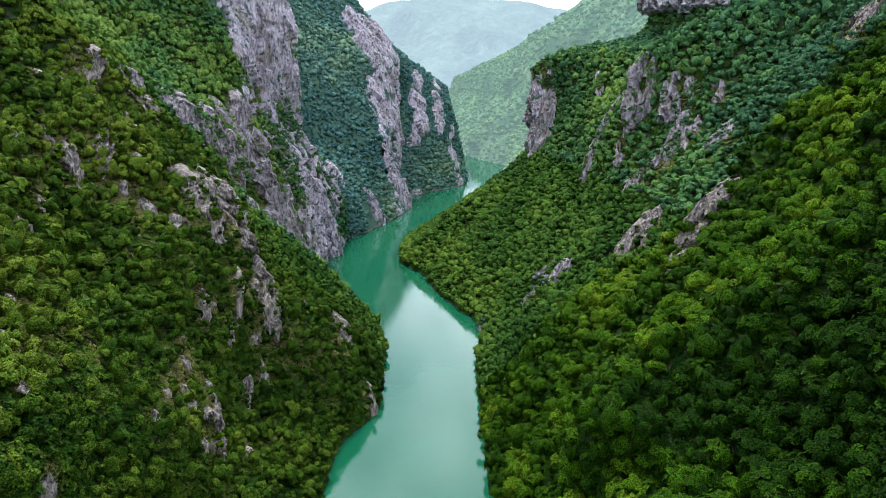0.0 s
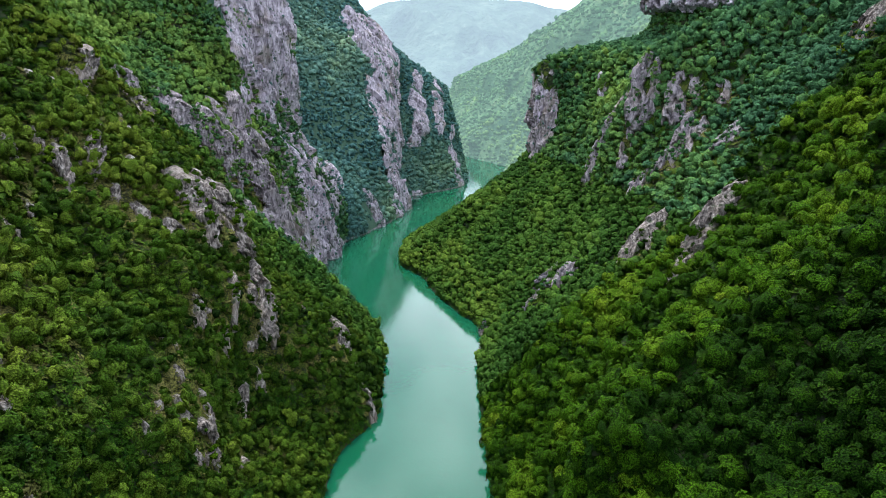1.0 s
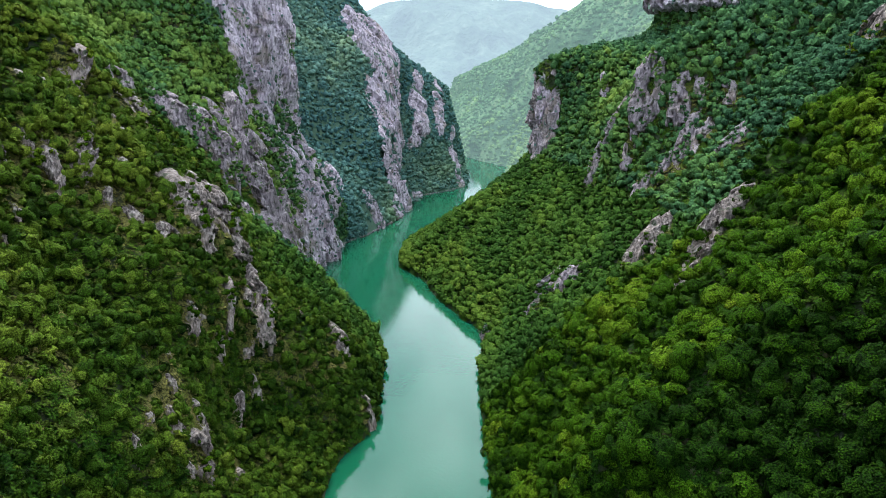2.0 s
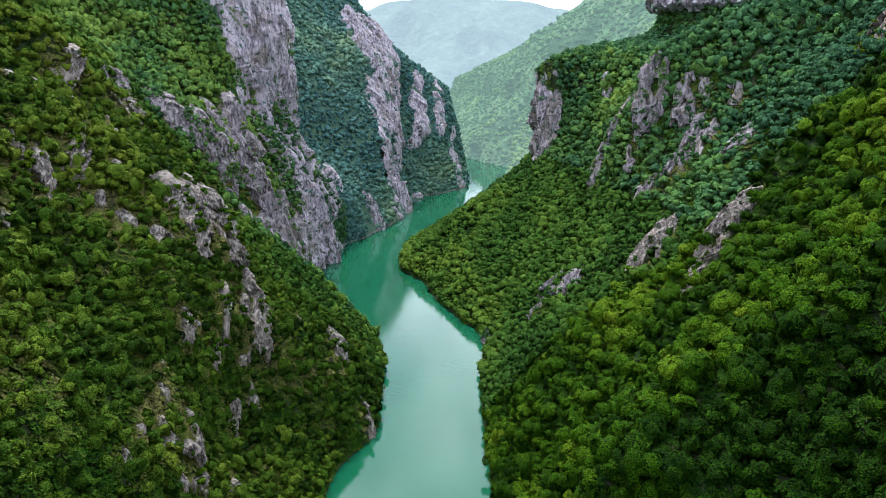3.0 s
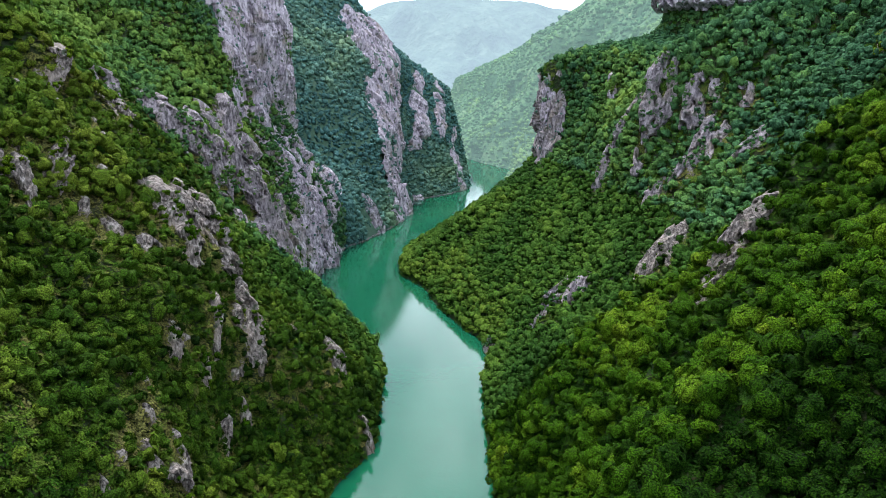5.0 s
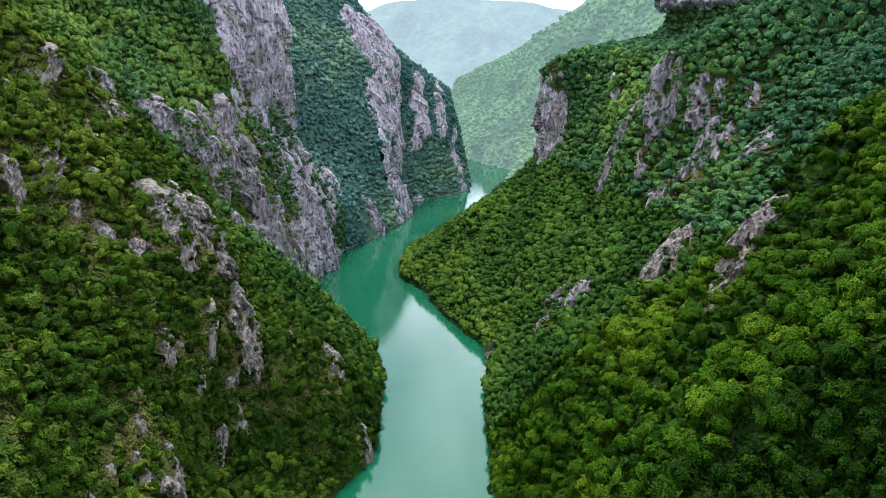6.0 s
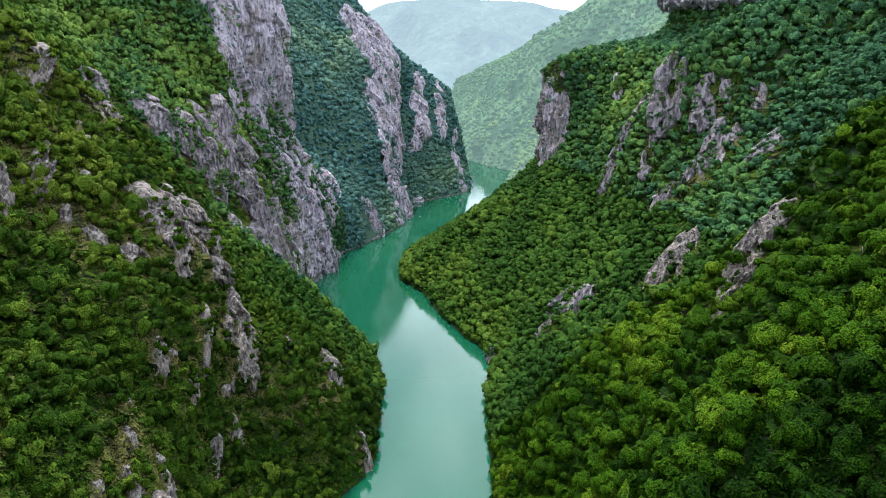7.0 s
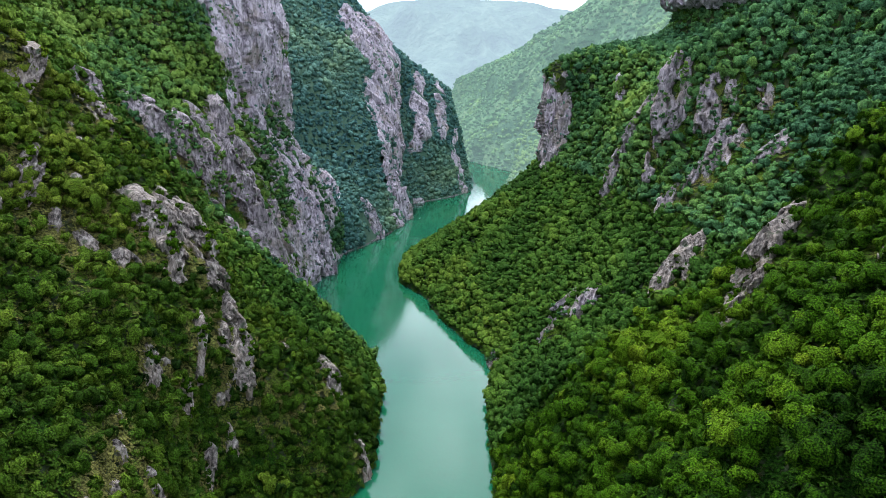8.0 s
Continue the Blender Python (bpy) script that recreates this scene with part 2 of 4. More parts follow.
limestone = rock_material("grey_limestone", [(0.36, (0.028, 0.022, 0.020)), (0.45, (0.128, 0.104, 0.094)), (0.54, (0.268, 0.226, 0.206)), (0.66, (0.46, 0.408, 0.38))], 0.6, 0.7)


def water_material():
    mat, n, l, p = shader("turquoise_water")
    co = n.new("ShaderNodeTexCoord")
    drift = n.new("ShaderNodeTexNoise")
    drift.inputs["Scale"].default_value, drift.inputs["Detail"].default_value = 0.012, 4
    l.new(co.outputs["Object"], drift.inputs["Vector"])
    r = ramp(n, [(0.35, (0.005, 0.078, 0.038)), (0.65, (0.010, 0.094, 0.050))])
    l.new(drift.outputs["Fac"], r.inputs[0])
    l.new(r.outputs[0], p.inputs["Base Color"])
    p.inputs["Roughness"].default_value, p.inputs["IOR"].default_value = 0.03, 1.5
    wave = n.new("ShaderNodeTexNoise")
    wave.inputs["Scale"].default_value, wave.inputs["Detail"].default_value = 0.5, 3
    l.new(co.outputs["Object"], wave.inputs["Vector"])
    bump = n.new("ShaderNodeBump")
    bump.inputs["Strength"].default_value, bump.inputs["Distance"].default_value = 0.13, 0.3
    l.new(wave.outputs["Fac"], bump.inputs["Height"])
    l.new(bump.outputs[0], p.inputs["Normal"])
    return mat


water_mat = water_material()


# ---------------------------------------------------------------- noise and mesh tools
rng = np.random.default_rng(7)
LATTICE = rng.random((64, 64, 64)).astype(np.float32)


def value_noise(x, y, z):
    """Smooth noise from 0 to 1 on a repeating lattice."""
    out = 0
    c = [np.floor(v).astype(int) for v in (x, y, z)]
    f = [v - np.floor(v) for v in (x, y, z)]
    f = [v * v * (3 - 2 * v) for v in f]
    for i in (0, 1):
        for j in (0, 1):
            for k in (0, 1):
                w = (f[0] if i else 1 - f[0]) * (f[1] if j else 1 - f[1]) * (f[2] if k else 1 - f[2])
                out = out + w * LATTICE[(c[0] + i) % 64, (c[1] + j) % 64, (c[2] + k) % 64]
    return out


def fractal(x, y, z, octaves=4, ridged=False):
    out, amp, total = 0, 1.0, 0.0
    for k in range(octaves):
        v = value_noise(x * 2**k + 7.3 * k, y * 2**k + 3.1 * k, z * 2**k + 5.7 * k)
        out, total = out + amp * (1 - np.abs(2 * v - 1) if ridged else v), total + amp
        amp *= 0.5
    return out / total


def mesh_from(name, verts, faces, material, smooth=False, tint=None, normals=None, rims=None):
    """A mesh from arrays: verts n x 3, faces m x 3 or m x 4; normals: those by which leaves are shaded."""
    me = bpy.data.meshes.new(name)
    m, k = faces.shape
    me.vertices.add(len(verts))
    me.vertices.foreach_set("co", np.ascontiguousarray(verts, dtype=np.float32).ravel())
    me.loops.add(m * k)
    me.loops.foreach_set("vertex_index", np.ascontiguousarray(faces, dtype=np.int32).ravel())
    me.polygons.add(m)
    me.polygons.foreach_set("loop_start", np.arange(0, m * k, k, dtype=np.int32))
    me.polygons.foreach_set("use_smooth", np.full(m, smooth))
    if tint is not None:
        a = me.attributes.new("tint", "FLOAT", "POINT")
        a.data.foreach_set("value", np.ascontiguousarray(tint, dtype=np.float32))
    me.update(calc_edges=True)
    if normals is not None:
        a = me.attributes.new("custom_normal", "FLOAT_VECTOR", "POINT")
        a.data.foreach_set("vector", np.ascontiguousarray(normals, dtype=np.float32).ravel())
        spray = me.uv_layers.new(name="spray")
        spray.data.foreach_set("uv", np.tile(np.array([0, 0, 1, 0, 1, 1, 0, 1], np.float32), m) if rims is None else np.ascontiguousarray(rims[faces], dtype=np.float32).ravel())
    me.materials.append(material)
    return me


def grid_faces(rows, cols):
    i = np.arange(rows * cols).reshape(rows, cols)
    return np.stack([i[:-1, :-1], i[1:, :-1], i[1:, 1:], i[:-1, 1:]], -1).reshape(-1, 4)


# ---------------------------------------------------------------- the two banks: plan of contour lines
# For each height above the water, how far across (x) the bank stands at the stations along the valley (y).
LEVELS = [-14, 0, 45, 95, 145, 190, 202, 240, 340, 430]
LEFT_Y = [-300, 0, 120, 200, 270, 335, 385, 425, 450, 490, 530, 558, 580, 640, 690, 742, 760, 820, 870, 930, 965, 1005, 1060, 1110, 1200, 1300, 1450, 2700]
LEFT_0 = [-60, -60, -55, -52, -50, -40, -38, -38, -40, -55, -95, -108, -118, -116, -112, -106, -92, -68, -52, -53, -54, -45, 10, 38, 40, 20, -100, -200]
LEFT_45 = [-105, -105, -92, -90, -84, -58, -60, -65, -76, -100, -117, -119, -128, -128, -118, -110, -102, -88, -72, -66, -62, -80, -40, 5, 33, 15, -120, -260]
LEFT_95 = [-125, -120, -104, -104, -109, -107, -112, -121, -130, -136, -127, -129, -154, -138, -142, -141, -158, -132, -98, -78, -68, -62, -85, -20, 24, 12, -140, -300]
LEFT_145 = [-170, -165, -155, -150, -157, -138, -140, -148, -156, -154, -146, -149, -176, -172, -166, -149, -176, -160, -135, -112, -98, -74, -64, -75, 8, 0, -160, -340]
LEFT_190 = [-220, -215, -205, -198, -195, -190, -184, -190, -195, -198, -180, -182, -208, -186, -174, -150, -186, -190, -165, -145, -125, -100, -70, -62, -55, -60, -200, -400]
LEFT_240 = [-275, -270, -262, -255, -250, -245, -245, -252, -258, -254, -243, -243, -245, -212, -189, -156, -215, -235, -215, -200, -180, -160, -118, -100, -110, -120, -260, -460]
LEFT_340 = [-390, -385, -375, -370, -365, -360, -360, -360, -360, -355, -345, -342, -335, -285, -215, -172, -270, -310, -310, -300, -280, -250, -195, -185, -200, -220, -360, -560]
RIGHT_Y = [-300, 0, 120, 185, 250, 305, 340, 370, 420, 450, 488, 508, 560, 600, 640, 670, 690, 718, 735, 850, 950, 1100, 1300, 1480, 1900, 2200, 2700]
RIGHT_0 = [25, 25, 20, 18, 18, 18, 18, 20, 20, 28, 22, 10, -10, -18, -42, -46, -46, -44, -38, 20, 60, 80, 126, 42, -20, -60, -100]
RIGHT_45 = [40, 40, 40, 42, 42, 44, 46, 48, 57, 56, 54, 52, 38, 20, 2, 10, 20, 30, 42, 100, 130, 140, 150, 78, 62, 40, -10]
RIGHT_95 = [85, 88, 92, 98, 91, 96, 98, 107, 107, 106, 103, 105, 106, 92, 72, 75, 79, 90, 115, 180, 200, 200, 185, 132, 122, 105, 25]
RIGHT_145 = [130, 134, 140, 147, 139, 153, 154, 162, 165, 150, 117, 120, 122, 117, 92, 81, 84, 92, 140, 220, 260, 260, 230, 168, 150, 128, 50]
RIGHT_190 = [185, 184, 186, 193, 187, 199, 200, 206, 206, 185, 136, 146, 160, 168, 140, 90, 87, 89, 165, 260, 310, 310, 270, 205, 192, 146, 160]
RIGHT_240 = [245, 242, 240, 247, 241, 250, 245, 262, 260, 250, 240, 258, 275, 285, 275, 234, 228, 235, 265, 300, 350, 350, 310, 245, 242, 232, 290]
RIGHT_340 = [350, 345, 343, 348, 345, 350, 355, 355, 350, 345, 340, 345, 350, 360, 360, 350, 350, 350, 370, 380, 440, 440, 400, 340, 362, 390, 470]

LEFT_202 = [0.76 * a + 0.24 * b for a, b in zip(LEFT_190, LEFT_240)]
# the wooded shelf above the sheer edge, at 202 m
SHELF = {560: 205, 600: 235, 640: 225, 670: 190, 690: 184, 718: 184, 735: 200}
RIGHT_202 = [SHELF.get(y, 0.76 * a + 0.24 * b) for y, a, b in zip(RIGHT_Y, RIGHT_190, RIGHT_240)]

STEP = 2.0
YS, ZS = np.arange(-300, 2701, STEP), np.arange(-14, 431, STEP)


def soften(a, sigma, axis):
    r = int(3 * sigma)
    k = np.exp(-0.5 * (np.arange(-r, r + 1) / sigma) ** 2)
    k /= k.sum()
    pad = [(r, r) if i == axis else (0, 0) for i in (0, 1)]
    return np.apply_along_axis(lambda v: np.convolve(v, k, "valid"), axis, np.pad(a, pad, "edge"))


# Spurs that end in a sharp edge, beyond which the bank falls back: rows of height, place along the valley, depth of the step.
LEFT_EDGES = [
    (95, [(230, 330, 10), (196, 359, 22), (181, 371, 26), (160, 389, 28), (146, 400, 26), (110, 415, 18), (82, 430, 10), (45, 455, 2), (0, 480, 0)]),
    (45, [(195, 540, 0), (165, 547, 12), (125, 556, 20), (90, 562, 20), (50, 570, 14), (0, 580, 4)]),
    (40, [(200, 1105, 8), (133, 1060, 20), (75, 985, 18), (0, 955, 6)]),
]
RIGHT_EDGES = [
    (55, [(240, 345, 10), (200, 348, 14), (159, 352, 14), (132, 352, 13), (104, 346, 11), (92, 340, 9), (45, 390, 6), (0, 455, 0)]),
    (34, [(190, 340, 0), (175, 334, 6), (140, 304, 13), (127, 291, 16), (110, 281, 17), (94, 268, 17), (69, 262, 12), (30, 258, 3)]),
    (70, [(230, 497, 0), (200, 498, 16), (145, 500, 22), (110, 508, 18), (89, 498, 9), (70, 496, 0)]),
]


# Hollows (+) and swellings (-) of the banks: middle along the valley, height, reach along, reach up, depth.
LEFT_NEAR_FORMS = [
    (120, 104, 16, 14, -14), (130, 104, 40, 28, -16), (170, 56, 60, 40, -6), (230, 112, 40, 28, 12), (270, 24, 24, 18, 7), (280, 104, 16, 14, -12),
    (283, 91, 14, 30, -4), (290, 128, 24, 18, 5), (300, 40, 40, 28, 12),
]
LEFT_FAR_FORMS = [
    (378, 66, 20, 16, 8),
    (310, 32, 24, 36, 11), (340, 104, 24, 18, -11), (350, 8, 24, 36, -5), (360, 168, 24, 18, 8), (360, 200, 16, 14, -6), (370, 160, 24, 18, 8),
    (387, 140, 30, 14, 5), (403, 70, 40, 28, 5), (410, 64, 24, 36, 9), (515, 154, 14, 30, 4), (515, 175, 40, 28, 7), (520, 200, 60, 40, 10),
    (523, 182, 30, 14, 5), (530, 207, 30, 26, 26), (539, 161, 14, 12, -6), (578, 170, 22, 48, -20),
]
RIGHT_NEAR_FORMS = [
    (266, 100, 13, 18, 8), (238, 138, 16, 12, 9),
    (150, 88, 16, 14, 10), (160, 80, 16, 14, 9), (179, 63, 14, 12, 8), (179, 84, 14, 12, -7), (187, 77, 14, 12, -4), (190, 72, 16, 14, -13),
    (190, 120, 24, 18, -8), (200, 72, 24, 36, -18), (203, 84, 14, 12, 4), (211, 63, 22, 16, -4), (220, 80, 16, 14, -10), (230, 112, 24, 36, -6),
    (260, 128, 16, 14, 9), (275, 42, 14, 30, 4), (275, 98, 30, 14, 5), (275, 140, 30, 14, 5), (280, 88, 16, 14, -7),
]
RIGHT_FAR_FORMS = [
    (388, 46, 24, 18, 9), (340, 90, 18, 16, 7),
    (291, 133, 14, 12, 5), (291, 133, 14, 30, 6), (299, 21, 40, 28, 5), (310, 88, 16, 14, 7), (315, 119, 14, 30, -4), (324, 128, 16, 14, 14),
    (347, 84, 14, 30, 4), (350, 144, 16, 14, -6), (360, 96, 60, 40, 6), (419, 196, 40, 28, 4), (440, 136, 60, 40, 7), (440, 192, 24, 36, 12),
    (440, 200, 16, 14, 10), (460, 56, 60, 40, 7), (590, 54, 40, 28, 8), (630, 125, 60, 45, 14), (672, 245, 34, 26, -36),
]


def forms(y, z, rows):
    return sum(depth * np.exp(-(((y - my) / ry) ** 2) - ((z - mz) / rz) ** 2) for my, mz, ry, rz, depth in rows)


def steps(y, z, edges):
    """How far the bank falls back behind the edges."""
    out = 0 * y
    for length, rows in edges:
        rows = sorted(rows)
        hs = [r[0] for r in rows]
        far = y - np.interp(z, hs, [r[1] for r in rows])
        drop = np.interp(z, hs, [r[2] for r in rows])
        t = np.clip(far / 7, 0, 1)
        out = out + drop * t * t * (3 - 2 * t) * np.exp(-np.maximum(far, 0) / length)
        lip = np.exp(-((far + 6) / 12) ** 2)
        out = out - 0.22 * drop * lip
    return out


def bank_plan(side, stations, *lines):
    """The bank as a table x(y, z): contour lines, softened, with gullies, ribs and crags."""
    rows = [np.interp(YS, stations, v) for v in lines]
    rows.insert(0, rows[0] - side * 10)
    rows.append(rows[-1] + 0.8 * (rows[-1] - rows[-2]))
    rows = np.stack([soften(r[:, None], 2.5, 0)[:, 0] for r in rows], 1)
    table = np.stack([np.interp(ZS, LEVELS, r) for r in rows])
    table = soften(table, 2.5, 1)
    y, z = np.meshgrid(YS, ZS, indexing="ij")
    up = np.clip((z - 2) / 30, 0, 1)
    rough = 15 * (fractal(y / 52 + 11 * side, z / 190 + y / 400, z * 0 + side, 3, True) - 0.62)
    rough = rough + 6 * (fractal(y / 14, z / 30, z * 0 + 4 * side, 3) - 0.5) + 2.5 * (fractal(y / 6, z / 6, z * 0 + 9, 2) - 0.5)
    rough = rough * (1 + 5 * np.clip((y - 1150) / 300, 0, 1) + (1.5 if side > 0 else 0.25) * np.exp(-(((y - 230) / 90) ** 2)))
    return table + side * (rough * (0.25 + 0.75 * up) + steps(y, z, LEFT_EDGES if side < 0 else RIGHT_EDGES) + forms(y, z, LEFT_NEAR_FORMS + LEFT_FAR_FORMS if side < 0 else RIGHT_NEAR_FORMS + RIGHT_FAR_FORMS))


BANK = {
    -1: bank_plan(-1, LEFT_Y, LEFT_0, LEFT_45, LEFT_95, LEFT_145, LEFT_190, LEFT_202, LEFT_240, LEFT_340),
    1: bank_plan(1, RIGHT_Y, RIGHT_0, RIGHT_45, RIGHT_95, RIGHT_145, RIGHT_190, RIGHT_202, RIGHT_240, RIGHT_340),
}
WALL_BANK = {s: soften(soften(t, 6.0, 0), 6.0, 1) for s, t in BANK.items()}
SMOOTH_BANK = {s: soften(soften(t, 1.6, 0), 1.6, 1) for s, t in BANK.items()}


def across(side, y, z, table=BANK):
    """x of the bank at (y, z)."""
    i = np.clip((np.asarray(y) - YS[0]) / STEP, 0, len(YS) - 1.001)
    j = np.clip((np.asarray(z) - ZS[0]) / STEP, 0, len(ZS) - 1.001)
    a, b = i.astype(int), j.astype(int)
    u, v = i - a, j - b
    t = table[side]
    return t[a, b] * (1 - u) * (1 - v) + t[a + 1, b] * u * (1 - v) + t[a, b + 1] * (1 - u) * v + t[a + 1, b + 1] * u * v


def outward(side, y, z, table=SMOOTH_BANK):
    """Unit normal of the bank, away from the rock."""
    dy = (across(side, y + 3, z, table) - across(side, y - 3, z, table)) / 6
    dz = (across(side, y, z + 3, table) - across(side, y, z - 3, table)) / 6
    n = np.stack([np.ones_like(dy), -dy, -dz], -1) * -side
    return n / np.linalg.norm(n, axis=-1, keepdims=True)


def bank_object(name, side, y0, y1, step_y, step_z, material, label, top=430):
    y, z = np.arange(y0, y1 + 0.1, step_y), np.arange(-14, top + 0.1, step_z)
    yy, zz = np.meshgrid(y, z, indexing="ij")
    v = np.stack([across(side, yy, zz), yy, zz], -1).reshape(-1, 3)
    f = grid_faces(len(y), len(z))
    ob = new(name, mesh_from(name, v, f if side > 0 else f[:, ::-1], material, True))
    return tagged(ob, label, "hillside", kind="structure")


bank_object("hillside_west", -1, -300, 640, 4, 4, soil, "steep green forested canyon side with grass and scrub between rocks")
bank_object("hillside_northwest", -1, 640, 1450, 4, 4, soil_far, "steep green canyon side beyond the cliff tower, tinted bluish for haze")
bank_object("hillside_east", 1, -300, 1100, 4, 4, soil, "steep densely wooded canyon side above the green river")
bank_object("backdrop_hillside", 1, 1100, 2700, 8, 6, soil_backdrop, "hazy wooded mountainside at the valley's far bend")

bm = bmesh.new()
bmesh.ops.create_grid(bm, x_segments=2, y_segments=2, size=2400)
me = bpy.data.meshes.new("water")
bm.to_mesh(me)
bm.free()
me.materials.append(water_mat)
river = tagged(new("water", me), "calm turquoise green river between wooded banks", "river", kind="structure")
river.location = (0, 2200, 0)

# ---------------------------------------------------------------- the far mountain
my, mx = np.arange(2800, 4801, 25.0), np.arange(-2400, 2401, 25.0)
gx, gy = np.meshgrid(mx, my, indexing="ij")
crest = 575 - 0.00022 * (gx - 130) ** 2 + 60 * (fractal(gx / 260, gx * 0, gx * 0 + 2, 4) - 0.5)
crest = np.maximum(crest, 330 + 40 * fractal(gx / 300, gx * 0 + 4, gx * 0, 3))
rise = np.clip((gy - 2850) / 1400, 0, 1)
spurs = fractal(gx / 230 + gy / 900, gy / 700, gx * 0 + 6, 5, True) - 0.6
mz = -5 + crest * rise**1.1 + 380 * spurs * np.sin(math.pi * rise) + 12 * (fractal(gx / 40, gy / 40, gx * 0, 3) - 0.5)
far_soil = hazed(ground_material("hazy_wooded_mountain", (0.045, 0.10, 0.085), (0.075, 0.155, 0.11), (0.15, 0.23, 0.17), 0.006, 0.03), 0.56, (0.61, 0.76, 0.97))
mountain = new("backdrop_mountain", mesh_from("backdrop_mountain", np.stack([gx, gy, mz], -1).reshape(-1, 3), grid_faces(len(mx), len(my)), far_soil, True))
tagged(mountain, "pale hazy blue-green mountain far beyond the river", "mountain", kind="structure")

# ---------------------------------------------------------------- rock outcrops and cliffs
BARE = []
SHRUBS = []


def sprout(points, bare, tall):
    """Rooting places for shrubs in clefts and on ledges of a rock face."""
    p = points[bare & (points[:, 2] > 2)]
    if len(p) < 30 or tall < 6:
        return
    patch = fractal(p[:, 0] / 7 + p[:, 1] / 7, p[:, 1] / 9 - p[:, 0] / 9, p[:, 2] / 9, 3)
    p = p[patch > 0.55]
    if len(p):
        SHRUBS.append(p[np.random.default_rng(len(p)).integers(0, len(p), 4 + len(p) // 9)])


def plates(u, v, wide, tall, g, tilt=0.28):
    """Broken slabs of a rock face: offset of each point out of the face, flat within a slab, stepped at the joints between slabs."""
    u = u + 0.55 * wide * (fractal(u / (0.9 * wide), v / (0.9 * tall), u * 0 + 3.7, 3) - 0.5)
    v = v + 0.45 * tall * (fractal(u / (0.8 * wide) + 9.1, v / (0.6 * tall), u * 0 + 8.2, 3) - 0.5)
    shape = u.shape
    u, v = u.ravel() / wide, v.ravel() / tall
    i0, j0 = int(np.floor(u.min())) - 1, int(np.floor(v.min())) - 1
    n, m = int(np.floor(u.max())) - i0 + 3, int(np.floor(v.max())) - j0 + 3
    seed = g.uniform(0, 1, (n, m, 2))
    push, su, sv = g.uniform(-0.5, 0.5, (n, m)), g.normal(0, tilt, (n, m)), g.normal(0.03, 0.5 * tilt, (n, m))
    best, out = np.full(len(u), 9e9), np.zeros(len(u))
    iu, jv = np.floor(u).astype(int) - i0, np.floor(v).astype(int) - j0
    for di in (-1, 0, 1):
        for dj in (-1, 0, 1):
            a, b = np.clip(iu + di, 0, n - 1), np.clip(jv + dj, 0, m - 1)
            du, dv = u - (a + i0 + seed[a, b, 0]), v - (b + j0 + seed[a, b, 1])
            d = du * du + dv * dv
            w = push[a, b] * 0.34 * wide + su[a, b] * du * wide + sv[a, b] * dv * tall
            near = d < best
            best, out = np.where(near, d, best), np.where(near, w, out)
    return out.reshape(shape)


def outcrop(name, side, y, z, half_y, half_z, lean=0.0, lift=3.0, cell=1.6, label="", category="rock outcrop", group="", bare=0.57, until=9999, table=WALL_BANK):
    """A sheer limestone wall that follows a bank; lean: how far it shifts along the valley as it rises."""
    BARE.append((side, y, z, half_y, half_z, lean, bare, until))
    ny, nz = max(10, int(2.3 * half_y / cell)), max(10, int(2.3 * half_z / cell))
    a, b = np.meshgrid(np.linspace(-1.15, 1.15, ny), np.linspace(-1.15, 1.15, nz), indexing="ij")
    yy, zz = y + a * half_y + lean * b * half_z, z + b * half_z
    keep = np.clip(zz, -6, 338)
    x = across(side, yy, keep, table)
    n = outward(side, yy, keep, WALL_BANK)
    edge = 0.42 * (fractal(yy / 13, zz / 24, zz * 0 + y, 4) - 0.5) * 2
    r = (a**4 + b**4) ** 0.25 + edge
    body = np.clip(1.08 - r, -0.35, 0.5)
    rib = fractal(yy / 26 + zz / 170, zz / 160, zz * 0 + 3, 3, True) - 0.55
    shelf = fractal(yy / 26 - zz / 30, zz / 34, zz * 0 + 8, 2, True) - 0.6
    g = np.random.default_rng(int(y + z))
    slab = plates(yy + 0.12 * zz, zz, 13, 44, g, 0.22) + plates(yy + 0.3 * zz, zz, 5.5, 15, g, 0.25)
    out = lift * np.clip(body * 5, 0, 1) * 0.7 + (9 * rib + 3 * shelf + slab) * np.clip(body * 4 + 0.3, 0, 1)
    out = np.where(body < 0, body * 16, out)
    v = np.stack([x, yy, keep], -1) + n * out[..., None]
    sprout(v.reshape(-1, 3), (body > 0.05).ravel(), half_z)
    f = grid_faces(ny, nz)
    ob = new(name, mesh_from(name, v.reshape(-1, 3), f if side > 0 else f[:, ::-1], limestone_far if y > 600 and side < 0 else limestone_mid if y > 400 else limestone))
    return tagged(ob, label or "weathered grey limestone outcrop among green scrub", category, group)


def columns(u, g, count):
    """How far each upright rock column of a face stands forward, at places u along it."""
    k = np.searchsorted(np.sort(g.uniform(-1.2, 1.2, count - 1)), u)
    return g.uniform(-1, 1, count)[k]


